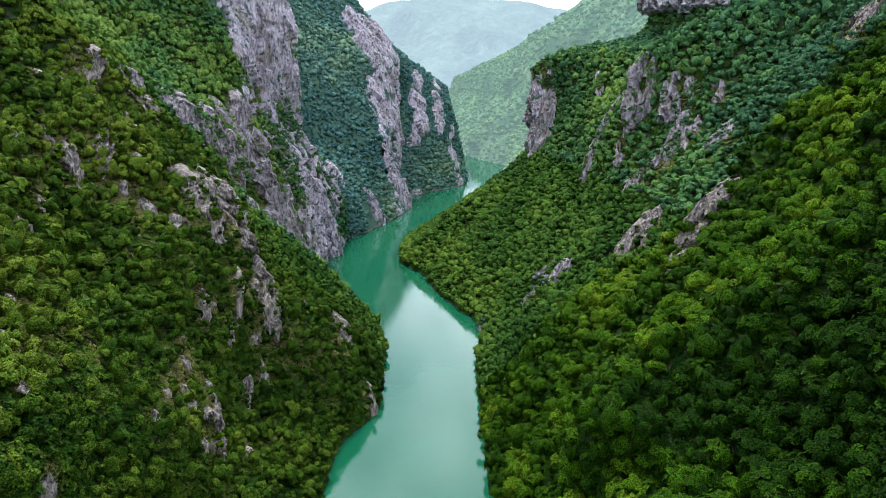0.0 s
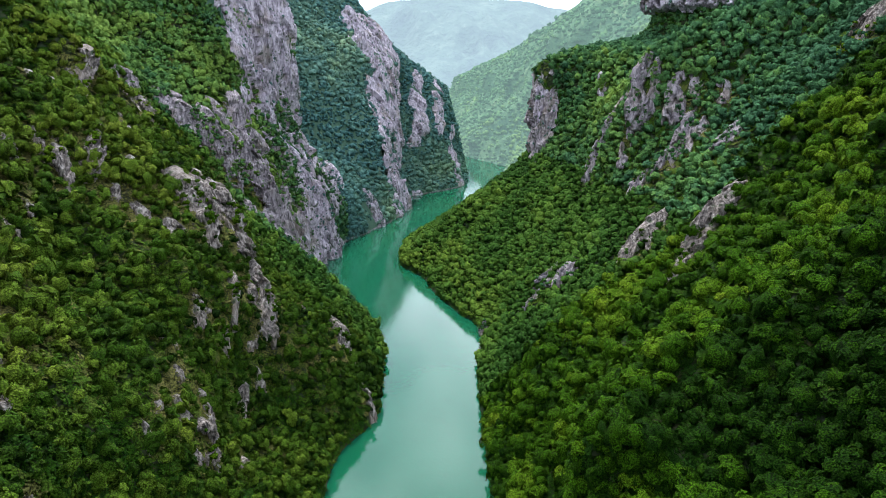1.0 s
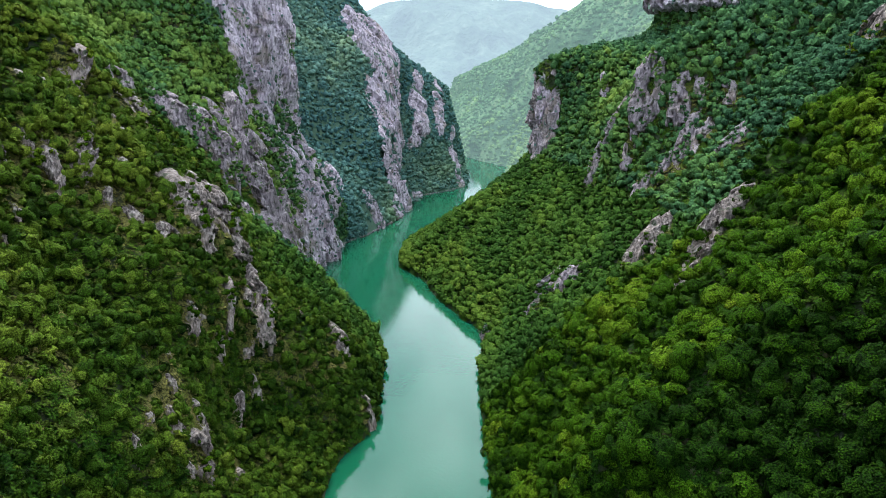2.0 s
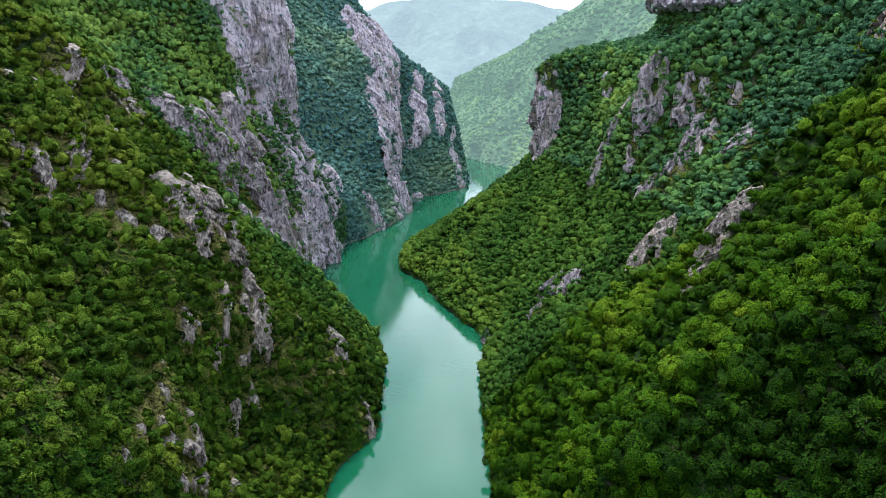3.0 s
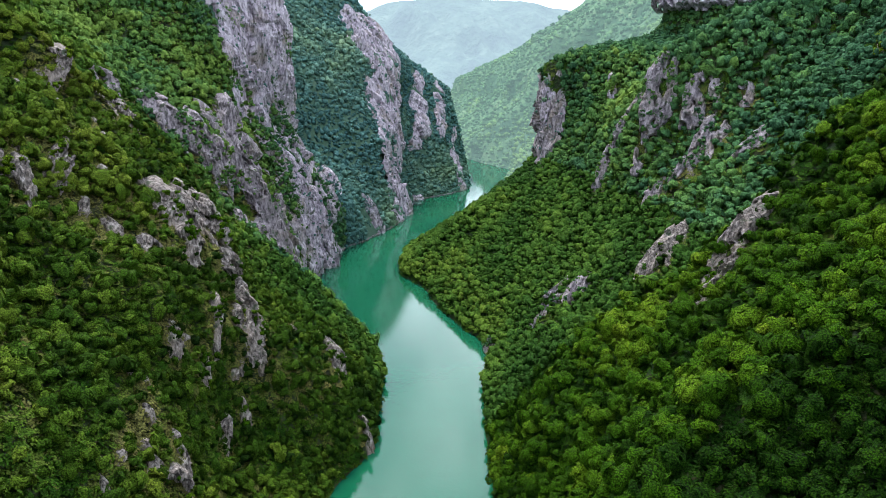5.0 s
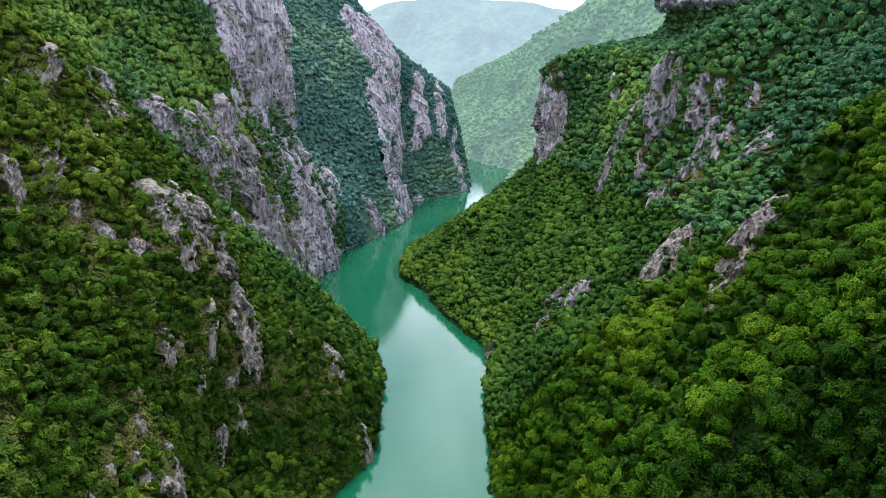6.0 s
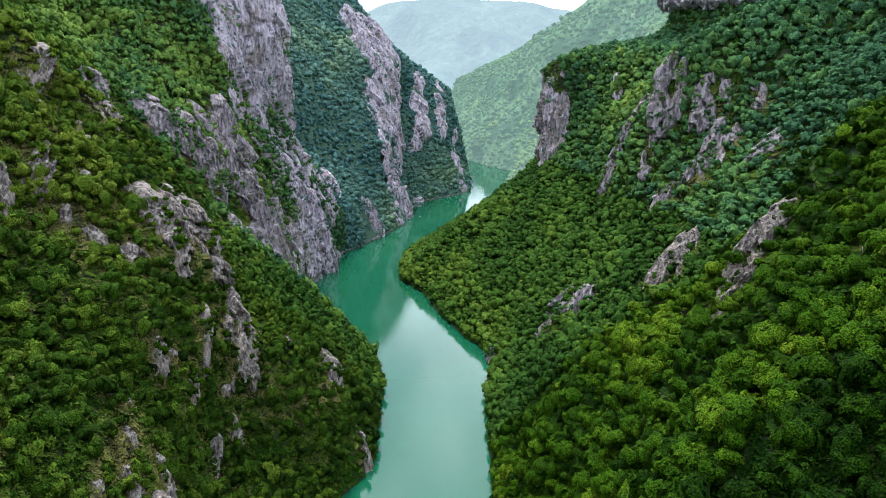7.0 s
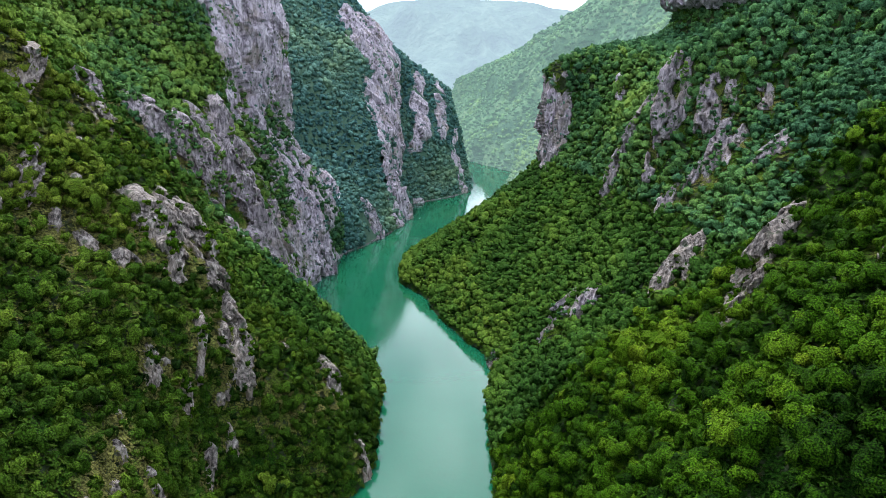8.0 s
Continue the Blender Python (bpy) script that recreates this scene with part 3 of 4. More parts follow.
def crag(x, y, z, half_w, half_h, lean, name="rock_outcrop", label="", cell=0.55):
    """A limestone face bedded in the slope: upright columns of uneven height with cracks between; lean: sideways shift as it rises."""
    side = -1 if x < 0 else 1
    CRAGS.append((x, y, z, half_w, half_h, lean))
    g = np.random.default_rng(int(abs(x) * 7 + y * 3 + z))
    cell = max(cell, half_w / 34, half_h / 44)
    nu, nv = int(np.clip(2.5 * half_w / cell, 10, 85)), int(np.clip(2.6 * half_h / cell, 10, 115))
    a, b = np.meshgrid(np.linspace(-1.25, 1.25, nu), np.linspace(-1.3, 1.3, nv), indexing="ij")
    pu, pv = a * half_w, b * half_h
    o = g.uniform(0, 50, 3)
    bend = a + 0.30 * (fractal(pu * 0.10 + o[0], pv * 0.10, pu * 0 + o[1], 3) - 0.5)
    front = columns(bend, g, int(np.clip(half_w * 1.1, 4, 26)))
    scale = min(1.5, 0.65 + 0.10 * half_w)
    crack = fractal(pu * 0.16 + o[1], pv * 0.04 + o[2], pu * 0 + o[0], 2, True) - 0.55
    fine = fractal(pu * 0.9 + o[0], pv * 0.35 + o[1], pu * 0 + o[2], 3, True) - 0.55
    slab = plates(pu + 0.15 * pv + o[0], pv, 1.2 + 0.28 * half_w, 3.0 + 0.30 * half_h, g) + plates(pu - 0.2 * pv + o[1], pv, 0.8 + 0.10 * half_w, 1.8 + 0.10 * half_h, g)
    out = scale * (0.45 * front + 1.4 * crack) + slab + 0.5 * fine + (1.8 if y > 300 else 1.3) + 0.13 * half_h
    veil = fractal(pu * 0.17 + o[1], pv * 0.10 + 0.05 * pu + o[0], pu * 0 + o[2], 4)
    hole = np.clip((veil - (0.55 if half_h < 20 and y < 480 else 0.62 if y < 600 else 0.9)) * 14, 0, 1) * np.clip((max(half_w, half_h) - 3) / 4, 0, 1)
    out = out - hole * (3.5 + 0.25 * half_h) - 0.04 * half_h
    ragged = 0.55 * (fractal(pu * 0.30 + o[2], pv * 0.16 + o[1], pu * 0 + o[2], 4) - 0.5) + 0.25 * (fractal(pu * 0.09 + o[1], pv * 0.09, pu * 0 + o[0], 2) - 0.5)
    peak = np.abs(bend) * (1 + 0.45 * np.clip(b, 0, 1))
    over = (peak**2.6 + np.where(b > 0, b, -0.8 * b) ** 2.6) ** (1 / 2.6) - 0.90 + ragged
    out = np.where(over > 0, out - np.minimum(over * 40, 4 + 0.9 * half_h) - 1.0, out)
    out = out - np.clip((np.maximum(np.abs(b) / 1.3, np.abs(a) / 1.25) - 0.86) * 60, 0, 9 + 0.7 * half_h)
    n = outward(side, np.array([float(y)]), np.array([float(z)]))[0]
    face = Vector((n[0], n[1], 0)).normalized() * 0.8 + Vector((-x, -y, 0)).normalized() * 0.9
    face.normalize()
    back = (0.8 if half_h < 20 else 0.45) * min(max(n[2] / math.hypot(n[0], n[1]), 0.6), 0.8)
    right = Vector((-face.y, face.x, 0))
    v = np.outer(pu.ravel() + lean * pv.ravel(), right) + np.outer(out.ravel() - back * pv.ravel(), face)
    v[:, 2] += pv.ravel()
    f = grid_faces(nu, nv)
    sprout(v + np.array([x, y, z]), ((over < -0.02) & (hole < 0.9)).ravel(), half_h)
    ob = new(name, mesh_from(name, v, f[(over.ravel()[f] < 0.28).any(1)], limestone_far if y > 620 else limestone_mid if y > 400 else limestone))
    ob.location = (x, y, z)
    return tagged(ob, label or "weathered grey limestone outcrop bedded in green scrub", "rock outcrop", "limestone outcrops")


CRAGS = []
CLIFF = "tall sheer grey-pink limestone cliff above the river"
outcrop("cliff", -1, 717, 190, 63, 185, 0.30, 4, 1.7, CLIFF, "cliff", "canyon cliffs", 0.57, 747, SMOOTH_BANK)
outcrop("cliff", -1, 640, 60, 26, 60, 0.40, 4, 1.6, "grey limestone foot of the cliff tower", "cliff", "canyon cliffs")
outcrop("cliff", -1, 522, 42, 32, 44, 0.1, 5, 1.3, "grey limestone foot of the buttress", "cliff", "canyon cliffs", 0.54)
outcrop("cliff", -1, 536, 84, 28, 66, 0.10, 5, 1.3, "rugged grey limestone buttress rising from the river wood", "cliff", "canyon cliffs")
outcrop("cliff", -1, 995, 118, 54, 135, 0.75, 5, 2.2, "high pale limestone wall dropping straight to the river", "cliff", "canyon cliffs")
outcrop("cliff", -1, 1128, 123, 12, 52, 0.9, 3, 1.8, "narrow pale rock rib on the wooded headland", "cliff", "canyon cliffs")
outcrop("cliff", -1, 1164, 116, 12, 38, 0.95, 3, 1.8, "narrow pale rock rib on the wooded headland", "cliff", "canyon cliffs")
outcrop("cliff", -1, 1140, 46, 12, 46, 1.0, 3, 1.8, "pale rock foot of the wooded headland at the water", "cliff", "canyon cliffs")
outcrop("cliff", 1, 682, 150, 25, 46, 0.36, 6.5, 1.4, "sheer limestone edge below a wooded plateau", "cliff", "canyon cliffs", 0.72)

# x, y, z of the middle, half width, half height, lean
LEFT_HIGH = [
    (-177, 359, 181, 10.3, 10.3, 0.62), (-191, 432, 173, 9.7, 10.1, 0.22), (-160, 382, 159, 6.6, 10.4, 0.02), (-182, 471, 156, 9.1, 13.0, 0.12),
    (-168, 473, 140, 10.9, 20.8, -0.08), (-158, 489, 128, 11.3, 23.6, -0.03), (-150, 498, 115, 8.1, 20.2, 0.02), (-151, 529, 135, 8.5, 26.6, 0.12),
    (-155, 285, 140, 6.9, 11.1, 0.22), (-149, 304, 145, 5.7, 10.0, 0.62), (-120, 330, 120, 12.8, 11.9, 0.22), (-110, 348, 110, 10.5, 18.9, 0.02),
    (-111, 324, 109, 8.7, 8.5, 0.22), (-139, 299, 128, 3.1, 5.9, 0.22), (-131, 302, 121, 4.2, 4.8, -0.18),
]
LEFT_LOW = [
    (-90, 328, 70, 9.0, 15.2, 0.32), (-95, 306, 79, 2.1, 10.6, 0.47), (-96, 290, 68, 3.2, 7.3, 0.22), (-55, 364, 32, 5.8, 14.5, 0.22),
    (-105, 247, 86, 2.3, 2.6, 0.22), (-101, 275, 86, 3.7, 6.8, 0.22), (-90, 286, 37, 3.5, 17.1, 0.72), (-86, 304, 38, 2.7, 8.5, 0.22),
    (-89, 242, 55, 3.4, 6.7, 0.22), (-91, 227, 62, 3.5, 4.0, 0.22), (-87, 230, 52, 7.6, 7.7, 0.22), (-91, 199, 72, 1.7, 4.8, 0.22),
    (-82, 323, 55, 2.2, 5.1, 0.22), (-91, 310, 56, 2.7, 2.4, 0.22), (-39, 343, 4, 2.5, 11.8, 0.22), (-93, 212, 76, 3.2, 2.0, 0.22),
]
LEFT_SMALL = [
    (-164, 289, 154, 3.4, 5.6, 0.22), (-121, 305, 112, 6.7, 4.9, 0.22), (-173, 348, 168, 4.4, 6.0, -0.18), (-210, 413, 198, 4.9, 4.7, 0.22),
    (-102, 153, 105, 3.4, 3.2, 0.22), (-91, 139, 89, 2.7, 3.3, 0.22), (-114, 170, 108, 2.0, 5.8, 0.22), (-165, 267, 153, 6.2, 5.6, 0.22),
    (-125, 190, 115, 1.5, 3.0, 0.22),
]
LEFT_REST = [
    (-141, 515, 107, 10, 29, -0.08), (-132, 515, 88, 11, 33, -0.08), (-125, 546, 60, 10, 31, -0.06), (-135, 475, 87, 9, 15, 0),
    (-127, 652, 54, 10, 39, -0.05), (-117, 674, 36, 10, 40, -0.08), (-131, 632, 67, 6, 19, 0), (-120, 768, 64, 8, 14, 0),
    (-84, 806, 20, 13, 22, -0.17), (-41, 1014, 2, 12, 5.5, 0),
]
RIGHT_HIGH = [
    (208, 670, 272, 27, 34, 0), (248, 655, 272, 29, 34, 0), (292, 640, 273, 28, 34, 0), (135, 485, 168, 12.4, 24.4, 0.14),
    (155, 467, 165, 12.8, 18.0, 0.03), (174, 452, 167, 7.7, 7.0, -0.22), (123, 551, 114, 8.3, 42.9, 0.24), (125, 482, 134, 4.2, 16.6, 0.08),
    (155, 448, 140, 10.8, 16.6, 0.13), (164, 412, 139, 9.2, 12.1, 0.18), (140, 444, 122, 7.8, 16.7, 0.08), (126, 453, 107, 5.6, 14.5, -0.02),
    (137, 625, 167, 4.9, 11.0, -0.22), (93, 668, 152, 8.7, 25.0, -0.12),
]
RIGHT_LOW = [
    (64, 437, 41, 10.0, 17.2, 0.13), (77, 424, 53, 7.7, 11.3, -0.12), (106, 378, 81, 9.5, 16.8, -0.07), (120, 387, 93, 5.5, 10.9, -0.12),
    (121, 323, 108, 6.2, 17.8, 0.08), (108, 309, 91, 6.6, 14.8, 0.08), (141, 342, 121, 4.1, 6.7, 0.28), (135, 267, 126, 4.1, 3.3, -0.22),
    (93, 320, 80, 4.0, 3.2, -0.02), (79, 319, 71, 2.3, 3.6, 0.08), (30, 464, 4, 4.8, 6.4, -0.22), (223, 390, 203, 8, 14, 0.31),
]
# small ledges of bare rock along the western slope
LEDGES = [(y, z, rng.uniform(1.3, 3.4), rng.uniform(1.2, 3.6)) for y, z in zip(rng.uniform(190, 400, 34), rng.uniform(25, 185, 34))]
SMALL = [(float(across(-1, y, z)), y, z, w, h, 0.1) for y, z, w, h in LEDGES]
for row in LEFT_HIGH + LEFT_LOW + LEFT_SMALL + LEFT_REST + RIGHT_HIGH + RIGHT_LOW + SMALL:
    crag(*row)


# ---------------------------------------------------------------- trees
def crown_clumps(count, size, seed, lobes=9, around=10, rings=5, core=0.76):
    """One crown about one metre in radius: a lobed body of foliage under many small domed clumps of leaves; verts, shading normals, faces, rims."""
    g = np.random.default_rng(seed)
    d = g.normal(size=(lobes, 3))
    d[:, 2] = np.abs(d[:, 2]) * 0.9 - 0.25
    d /= np.linalg.norm(d, axis=1, keepdims=True)
    centre = d * g.uniform(0.35, 0.72, (lobes, 1)) * [1, 1, 0.85]
    radius = g.uniform(0.30, 0.52, lobes)
    k = np.arange(count) % lobes
    o = g.normal(size=(count, 3)) + 0.8 * centre[k]
    o[:, 2] += 0.45
    o /= np.linalg.norm(o, axis=1, keepdims=True)
    pos = centre[k] + o * (radius[k] * g.uniform(0.80, 1.12, count))[:, None]
    nrm = o + 0.4 * pos + g.normal(scale=0.30, size=(count, 3)) + [0, 0, 0.2]
    nrm /= np.linalg.norm(nrm, axis=1, keepdims=True)
    t = np.cross(nrm, g.normal(size=(count, 3)))
    t /= np.linalg.norm(t, axis=1, keepdims=True)
    b = np.cross(nrm, t)
    turn = np.arange(6) * math.pi / 3 + g.uniform(-0.25, 0.25, (count, 6))
    way = np.cos(turn)[..., None] * t[:, None] + np.sin(turn)[..., None] * b[:, None]
    s = size * g.uniform(0.75, 1.25, (count, 1, 1)) * g.uniform(0.75, 1.2, (count, 6, 1))
    rim = pos[:, None] + way * s - nrm[:, None] * s * g.uniform(0.35, 0.75, (count, 6, 1))
    caps = np.concatenate([(pos + 0.12 * size * nrm)[:, None], rim], 1)
    soft = o * 0.5 + pos * 0.5 + nrm * 0.35
    bent = np.concatenate([soft[:, None], soft[:, None] + 0.75 * way], 1)
    bent /= np.linalg.norm(bent, axis=2, keepdims=True)
    spin, rise = np.meshgrid(np.arange(around) * 2 * math.pi / around, np.linspace(-0.5, 1.45, rings), indexing="ij")
    out = np.stack([np.cos(spin) * np.cos(rise), np.sin(spin) * np.cos(rise), np.sin(rise)], -1).reshape(-1, 3)
    along = out @ centre.T
    inside = radius**2 - (centre**2).sum(1) + along**2
    reach = np.where(inside > 0, along + np.sqrt(np.maximum(inside, 0)), 0.42)
    lobe = reach.argmax(1)
    body = core * out * np.maximum(reach.max(1), 0.42)[:, None]
    bulge = 0.6 * (body - centre[lobe]) / radius[lobe][:, None] + 0.6 * body
    bulge /= np.linalg.norm(bulge, axis=1, keepdims=True)
    i = np.arange(around)[:, None] * rings + np.arange(rings - 1)[None]
    j = (np.arange(around)[:, None] + 1) % around * rings + np.arange(rings - 1)[None]
    skin = np.stack([i, j, j + 1, i + 1], -1).reshape(-1, 4)
    fan = np.array([[0, 1, 2, 3], [0, 3, 4, 5], [0, 5, 6, 1]])
    cards = (np.arange(count)[:, None, None] * 7 + fan[None]).reshape(-1, 4) + len(body)
    ring = np.array([[0.5, 0.5]] + [[0.5 + 0.5 * math.cos(a * math.pi / 3), 0.5 + 0.5 * math.sin(a * math.pi / 3)] for a in range(6)])
    rims = np.concatenate([np.full((len(body), 2), 0.5), np.tile(ring, (count, 1))])
    return np.concatenate([body, caps.reshape(-1, 3)]), np.concatenate([bulge, bent.reshape(-1, 3)]), np.concatenate([skin, cards]), rims


# dry, thinly wooded ground about the rocks: bank, middle along the valley, height, reach along, reach up
THIN = [
    (1, 442, 112, 30, 22), (1, 310, 100, 12, 18), (1, 345, 84, 14, 14), (1, 425, 48, 16, 12), (1, 285, 92, 10, 8),
    (-1, 300, 122, 30, 14), (-1, 345, 106, 24, 18), (-1, 230, 66, 26, 20), (-1, 310, 76, 26, 16), (-1, 200, 90, 22, 16), (-1, 370, 165, 24, 16), (-1, 285, 142, 16, 14),
]


def thin(side, y, z):
    out = 0 * y
    for sd, my, mz, ry, rz in THIN:
        if sd == side:
            out = np.maximum(out, np.exp(-(((y - my) / ry) ** 2) - ((z - mz) / rz) ** 2))
    return out


def planting(side, y0, y1, spacing, top, row=None):
    """Places for trees along a bank, evenly scattered over its slope, none on bare rock."""
    out = []
    for y in np.arange(y0, y1, row or spacing):
        z = np.arange(1.0, min(330.0, top(y)), 2.0)
        x = across(side, np.full_like(z, y), z)
        arc = np.r_[0, np.cumsum(np.hypot(np.diff(x), np.diff(z)))]
        s = np.arange(spacing * rng.random(), arc[-1], spacing)
        s = s + rng.uniform(-0.55, 0.55, len(s)) * spacing
        zz = np.interp(s, arc, z)
        yy = y + rng.uniform(-0.55, 0.55, len(s)) * spacing
        out.append(np.stack([across(side, yy, zz), yy, zz], 1))
    p = np.concatenate(out)
    turn = np.abs(across(side, p[:, 1] + 2, p[:, 2], SMOOTH_BANK) - across(side, p[:, 1] - 2, p[:, 2], SMOOTH_BANK)) / 4
    more = np.minimum(np.floor(np.sqrt(1 + turn**2) - 1 + rng.random(len(p))), 3).astype(int)
    extra = np.repeat(p, more, 0)
    extra[:, 1] += rng.uniform(-0.5, 0.5, len(extra)) * spacing
    extra[:, 0] = across(side, extra[:, 1], extra[:, 2])
    p = np.concatenate([p, extra])
    bare = np.zeros(len(p), bool)
    for sd, y, z, hy, hz, lean, share, until in BARE:
        if sd == side:
            b = (p[:, 2] - z) / hz
            a = (p[:, 1] - y - lean * b * hz) / hy
            w = 0.42 * (fractal(p[:, 1] / 13, p[:, 2] / 24, p[:, 2] * 0 + y, 4) - 0.5) * 2
            bare |= (p[:, 1] < until) & ((a**4 + b**4) ** 0.25 + w < 1.0) & (fractal(p[:, 1] / 14, p[:, 2] / 22, p[:, 2] * 0 + 31, 3) < share)
    for x, y, z, hw, hh, lean in CRAGS:
        up = p[:, 2] - z
        away = np.hypot(x, y)
        flat = np.abs(((p[:, 0] - x) * y - (p[:, 1] - y) * x) / away - lean * up) / (0.9 * hw)
        toward = -((p[:, 0] - x) * x + (p[:, 1] - y) * y) / away
        bare |= (flat < 1) & (up > -0.8 * hh - (5 if x > 0 else 3)) & (up < hh * 0.5) & (toward > -3) & (toward < (max(9, 1.1 * hh) if z < 200 else 12)) & (rng.random(len(p)) > 0.3)
    bare |= rng.random(len(p)) < 0.6 * thin(side, p[:, 1], p[:, 2]) * (fractal(p[:, 1] / 9, p[:, 2] / 9, p[:, 2] * 0 + 21, 2) > 0.44)
    return p[~bare]


# stands tinted lighter or darker, with sunlit ridges and shaded gullies painted in: middle along the valley, height,
# reach along, reach up, change
EAST_STAND_LIGHT = [
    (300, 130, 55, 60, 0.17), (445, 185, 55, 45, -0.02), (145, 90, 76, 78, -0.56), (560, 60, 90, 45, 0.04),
    (670, 165, 55, 50, -0.26), (470, 225, 60, 40, -0.28), (410, 200, 45, 45, -0.25), (285, 165, 40, 40, 0.12),
    (1300, 60, 260, 80, 0.22), (1700, 260, 500, 110, -0.28),
]
WEST_STAND_LIGHT = [
    (430, 215, 70, 40, 0.25), (300, 150, 70, 28, 0.13), (395, 30, 60, 40, -0.18), (250, 60, 50, 40, -0.05),
    (180, 95, 60, 40, 0.12), (560, 190, 90, 60, 0.32), (380, 175, 60, 30, 0.18), (775, 75, 25, 40, 0.32),
    (800, 140, 50, 40, -0.12), (1120, 150, 40, 90, -0.22), (930, 190, 60, 40, 0.1),
]


def stand_light(side, y, z):
    out = 0 * y
    for my, mz, ry, rz, change in EAST_STAND_LIGHT if side > 0 else WEST_STAND_LIGHT:
        out = out + change * np.exp(-((y - my) / ry) ** 2 - ((z - mz) / rz) ** 2)
    return out


def undergrowth(side, y0, y1, spacing, size, label):
    """Low scrub and grass tufts that hug the slope between the trees."""
    n_all = []
    for y in np.arange(y0, y1, spacing):
        z = np.arange(0.5, top_line(y), 2.0)
        x = across(side, np.full_like(z, y), z)
        arc = np.r_[0, np.cumsum(np.hypot(np.diff(x), np.diff(z)))]
        q = np.interp(np.arange(spacing * rng.random(), arc[-1], spacing) + rng.uniform(-0.5, 0.5, 1) * spacing, arc, z)
        n_all.append(np.stack([y + rng.uniform(-0.5, 0.5, len(q)) * spacing, q], 1))
    yz = np.concatenate(n_all)
    y, z = yz[:, 0], yz[:, 1]
    n = len(y)
    nrm = outward(side, y, z) + [0, 0, 0.5] + rng.normal(0, 0.35, (n, 3))
    nrm /= np.linalg.norm(nrm, axis=1, keepdims=True)
    t = np.cross(nrm, rng.normal(size=(n, 3)))
    t /= np.linalg.norm(t, axis=1, keepdims=True)
    b = np.cross(nrm, t)
    c = np.stack([across(side, y, z), y, z], 1) + nrm * rng.uniform(0.1, 1.1, (n, 1))
    w = 1.6 * size * rng.uniform(0.6, 1.3, (n, 4, 1))
    v = np.stack([-t - b, t - b, t + b, -t + b], 1) * 0.5 * w + c[:, None]
    patch = fractal(y / 25, z / 18, y * 0 + 3, 3)
    dry = 0.6 * thin(side, y, z)
    for cx, cy, cz, hw, hh, lean in CRAGS:
        if cx * side > 0:
            away = ((c[:, 0] - cx) ** 2 + (y - cy) ** 2) / (1.3 * hw + 5) ** 2 + ((z - cz) / (1.2 * hh + 4)) ** 2
            dry = np.maximum(dry, np.exp(-(away**2)))
    tint = np.repeat(np.clip((patch * 1.6 - 0.35) * (1 if side < 0 else 0.45) + (0.75 if side < 0 else 0.5) * dry + rng.normal(0, 0.15, n), 0, 1), 4)
    name = "undergrowth"
    ob = new(name, mesh_from(name, v.reshape(-1, 3), np.arange(n * 4, dtype=np.int32).reshape(-1, 4), scrub, False, tint, np.repeat(nrm, 4, 0)))
    return tagged(ob, label, "undergrowth", kind="stuff")


def forest(name, places, cards, size, material, label, lo=2.4, hi=4.2, shapes=6, around=6, rings=3, core=0.86, mottle=0.14, sit=0.9):
    """Many crowns joined into one stretch of wood."""
    n = len(places)
    sets = [crown_clumps(cards, size, 100 + k, 9, around, rings, core) for k in range(shapes)]
    pick = rng.integers(0, shapes, n)
    patch = fractal(places[:, 1] / 45, places[:, 2] / 30, places[:, 0] / 45, 3)
    rad = (lo + (hi - lo) * rng.random(n) ** 1.4) * (0.7 + 0.6 * patch)
    turn = rng.uniform(0, 2 * math.pi, n)
    side = 1 if places[:, 0].mean() > 0 else -1
    wide = fractal(places[:, 1] / 120, places[:, 2] / 80, places[:, 0] * 0 + 13 * side, 2)
    tint = np.clip(0.45 + 1.1 * (patch - 0.5) + 0.8 * (wide - 0.5) + stand_light(side, places[:, 1], places[:, 2]) + rng.normal(0, mottle, n), 0.02, 0.98)
    tall = rng.uniform(0.95, 1.45, n)
    m = len(sets[0][0])
    v, shade = np.empty((n, m, 3), np.float32), np.empty((n, m, 3), np.float32)
    for k in range(shapes):
        w = np.where(pick == k)[0]
        c, s = np.cos(turn[w])[:, None], np.sin(turn[w])[:, None]
        q, e = sets[k][0][None], sets[k][1][None]
        r = rad[w][:, None]
        v[w, :, 0] = (q[..., 0] * c - q[..., 1] * s) * r
        v[w, :, 1] = (q[..., 0] * s + q[..., 1] * c) * r
        v[w, :, 2] = q[..., 2] * r * tall[w][:, None]
        shade[w, :, 0] = e[..., 0] * c - e[..., 1] * s
        shade[w, :, 1] = e[..., 0] * s + e[..., 1] * c
        shade[w, :, 2] = e[..., 2]
    v += places[:, None, :]
    v[..., 2] += (rad * tall * sit)[:, None]
    f = (np.arange(n)[:, None, None] * m + sets[0][2][None]).reshape(-1, 4)
    ob = new(name, mesh_from(name, v.reshape(-1, 3), f, material, True, np.repeat(tint, m), shade.reshape(-1, 3), np.tile(sets[0][3], (n, 1))))
    return tagged(ob, label, "forest", kind="stuff")


def top_line(y):
    return 196 + 0.102 * max(y, 0)


def part(name, mesh, parent, label=""):
    ob = new(name, mesh)
    ob.parent = parent
    return tagged(ob, label)


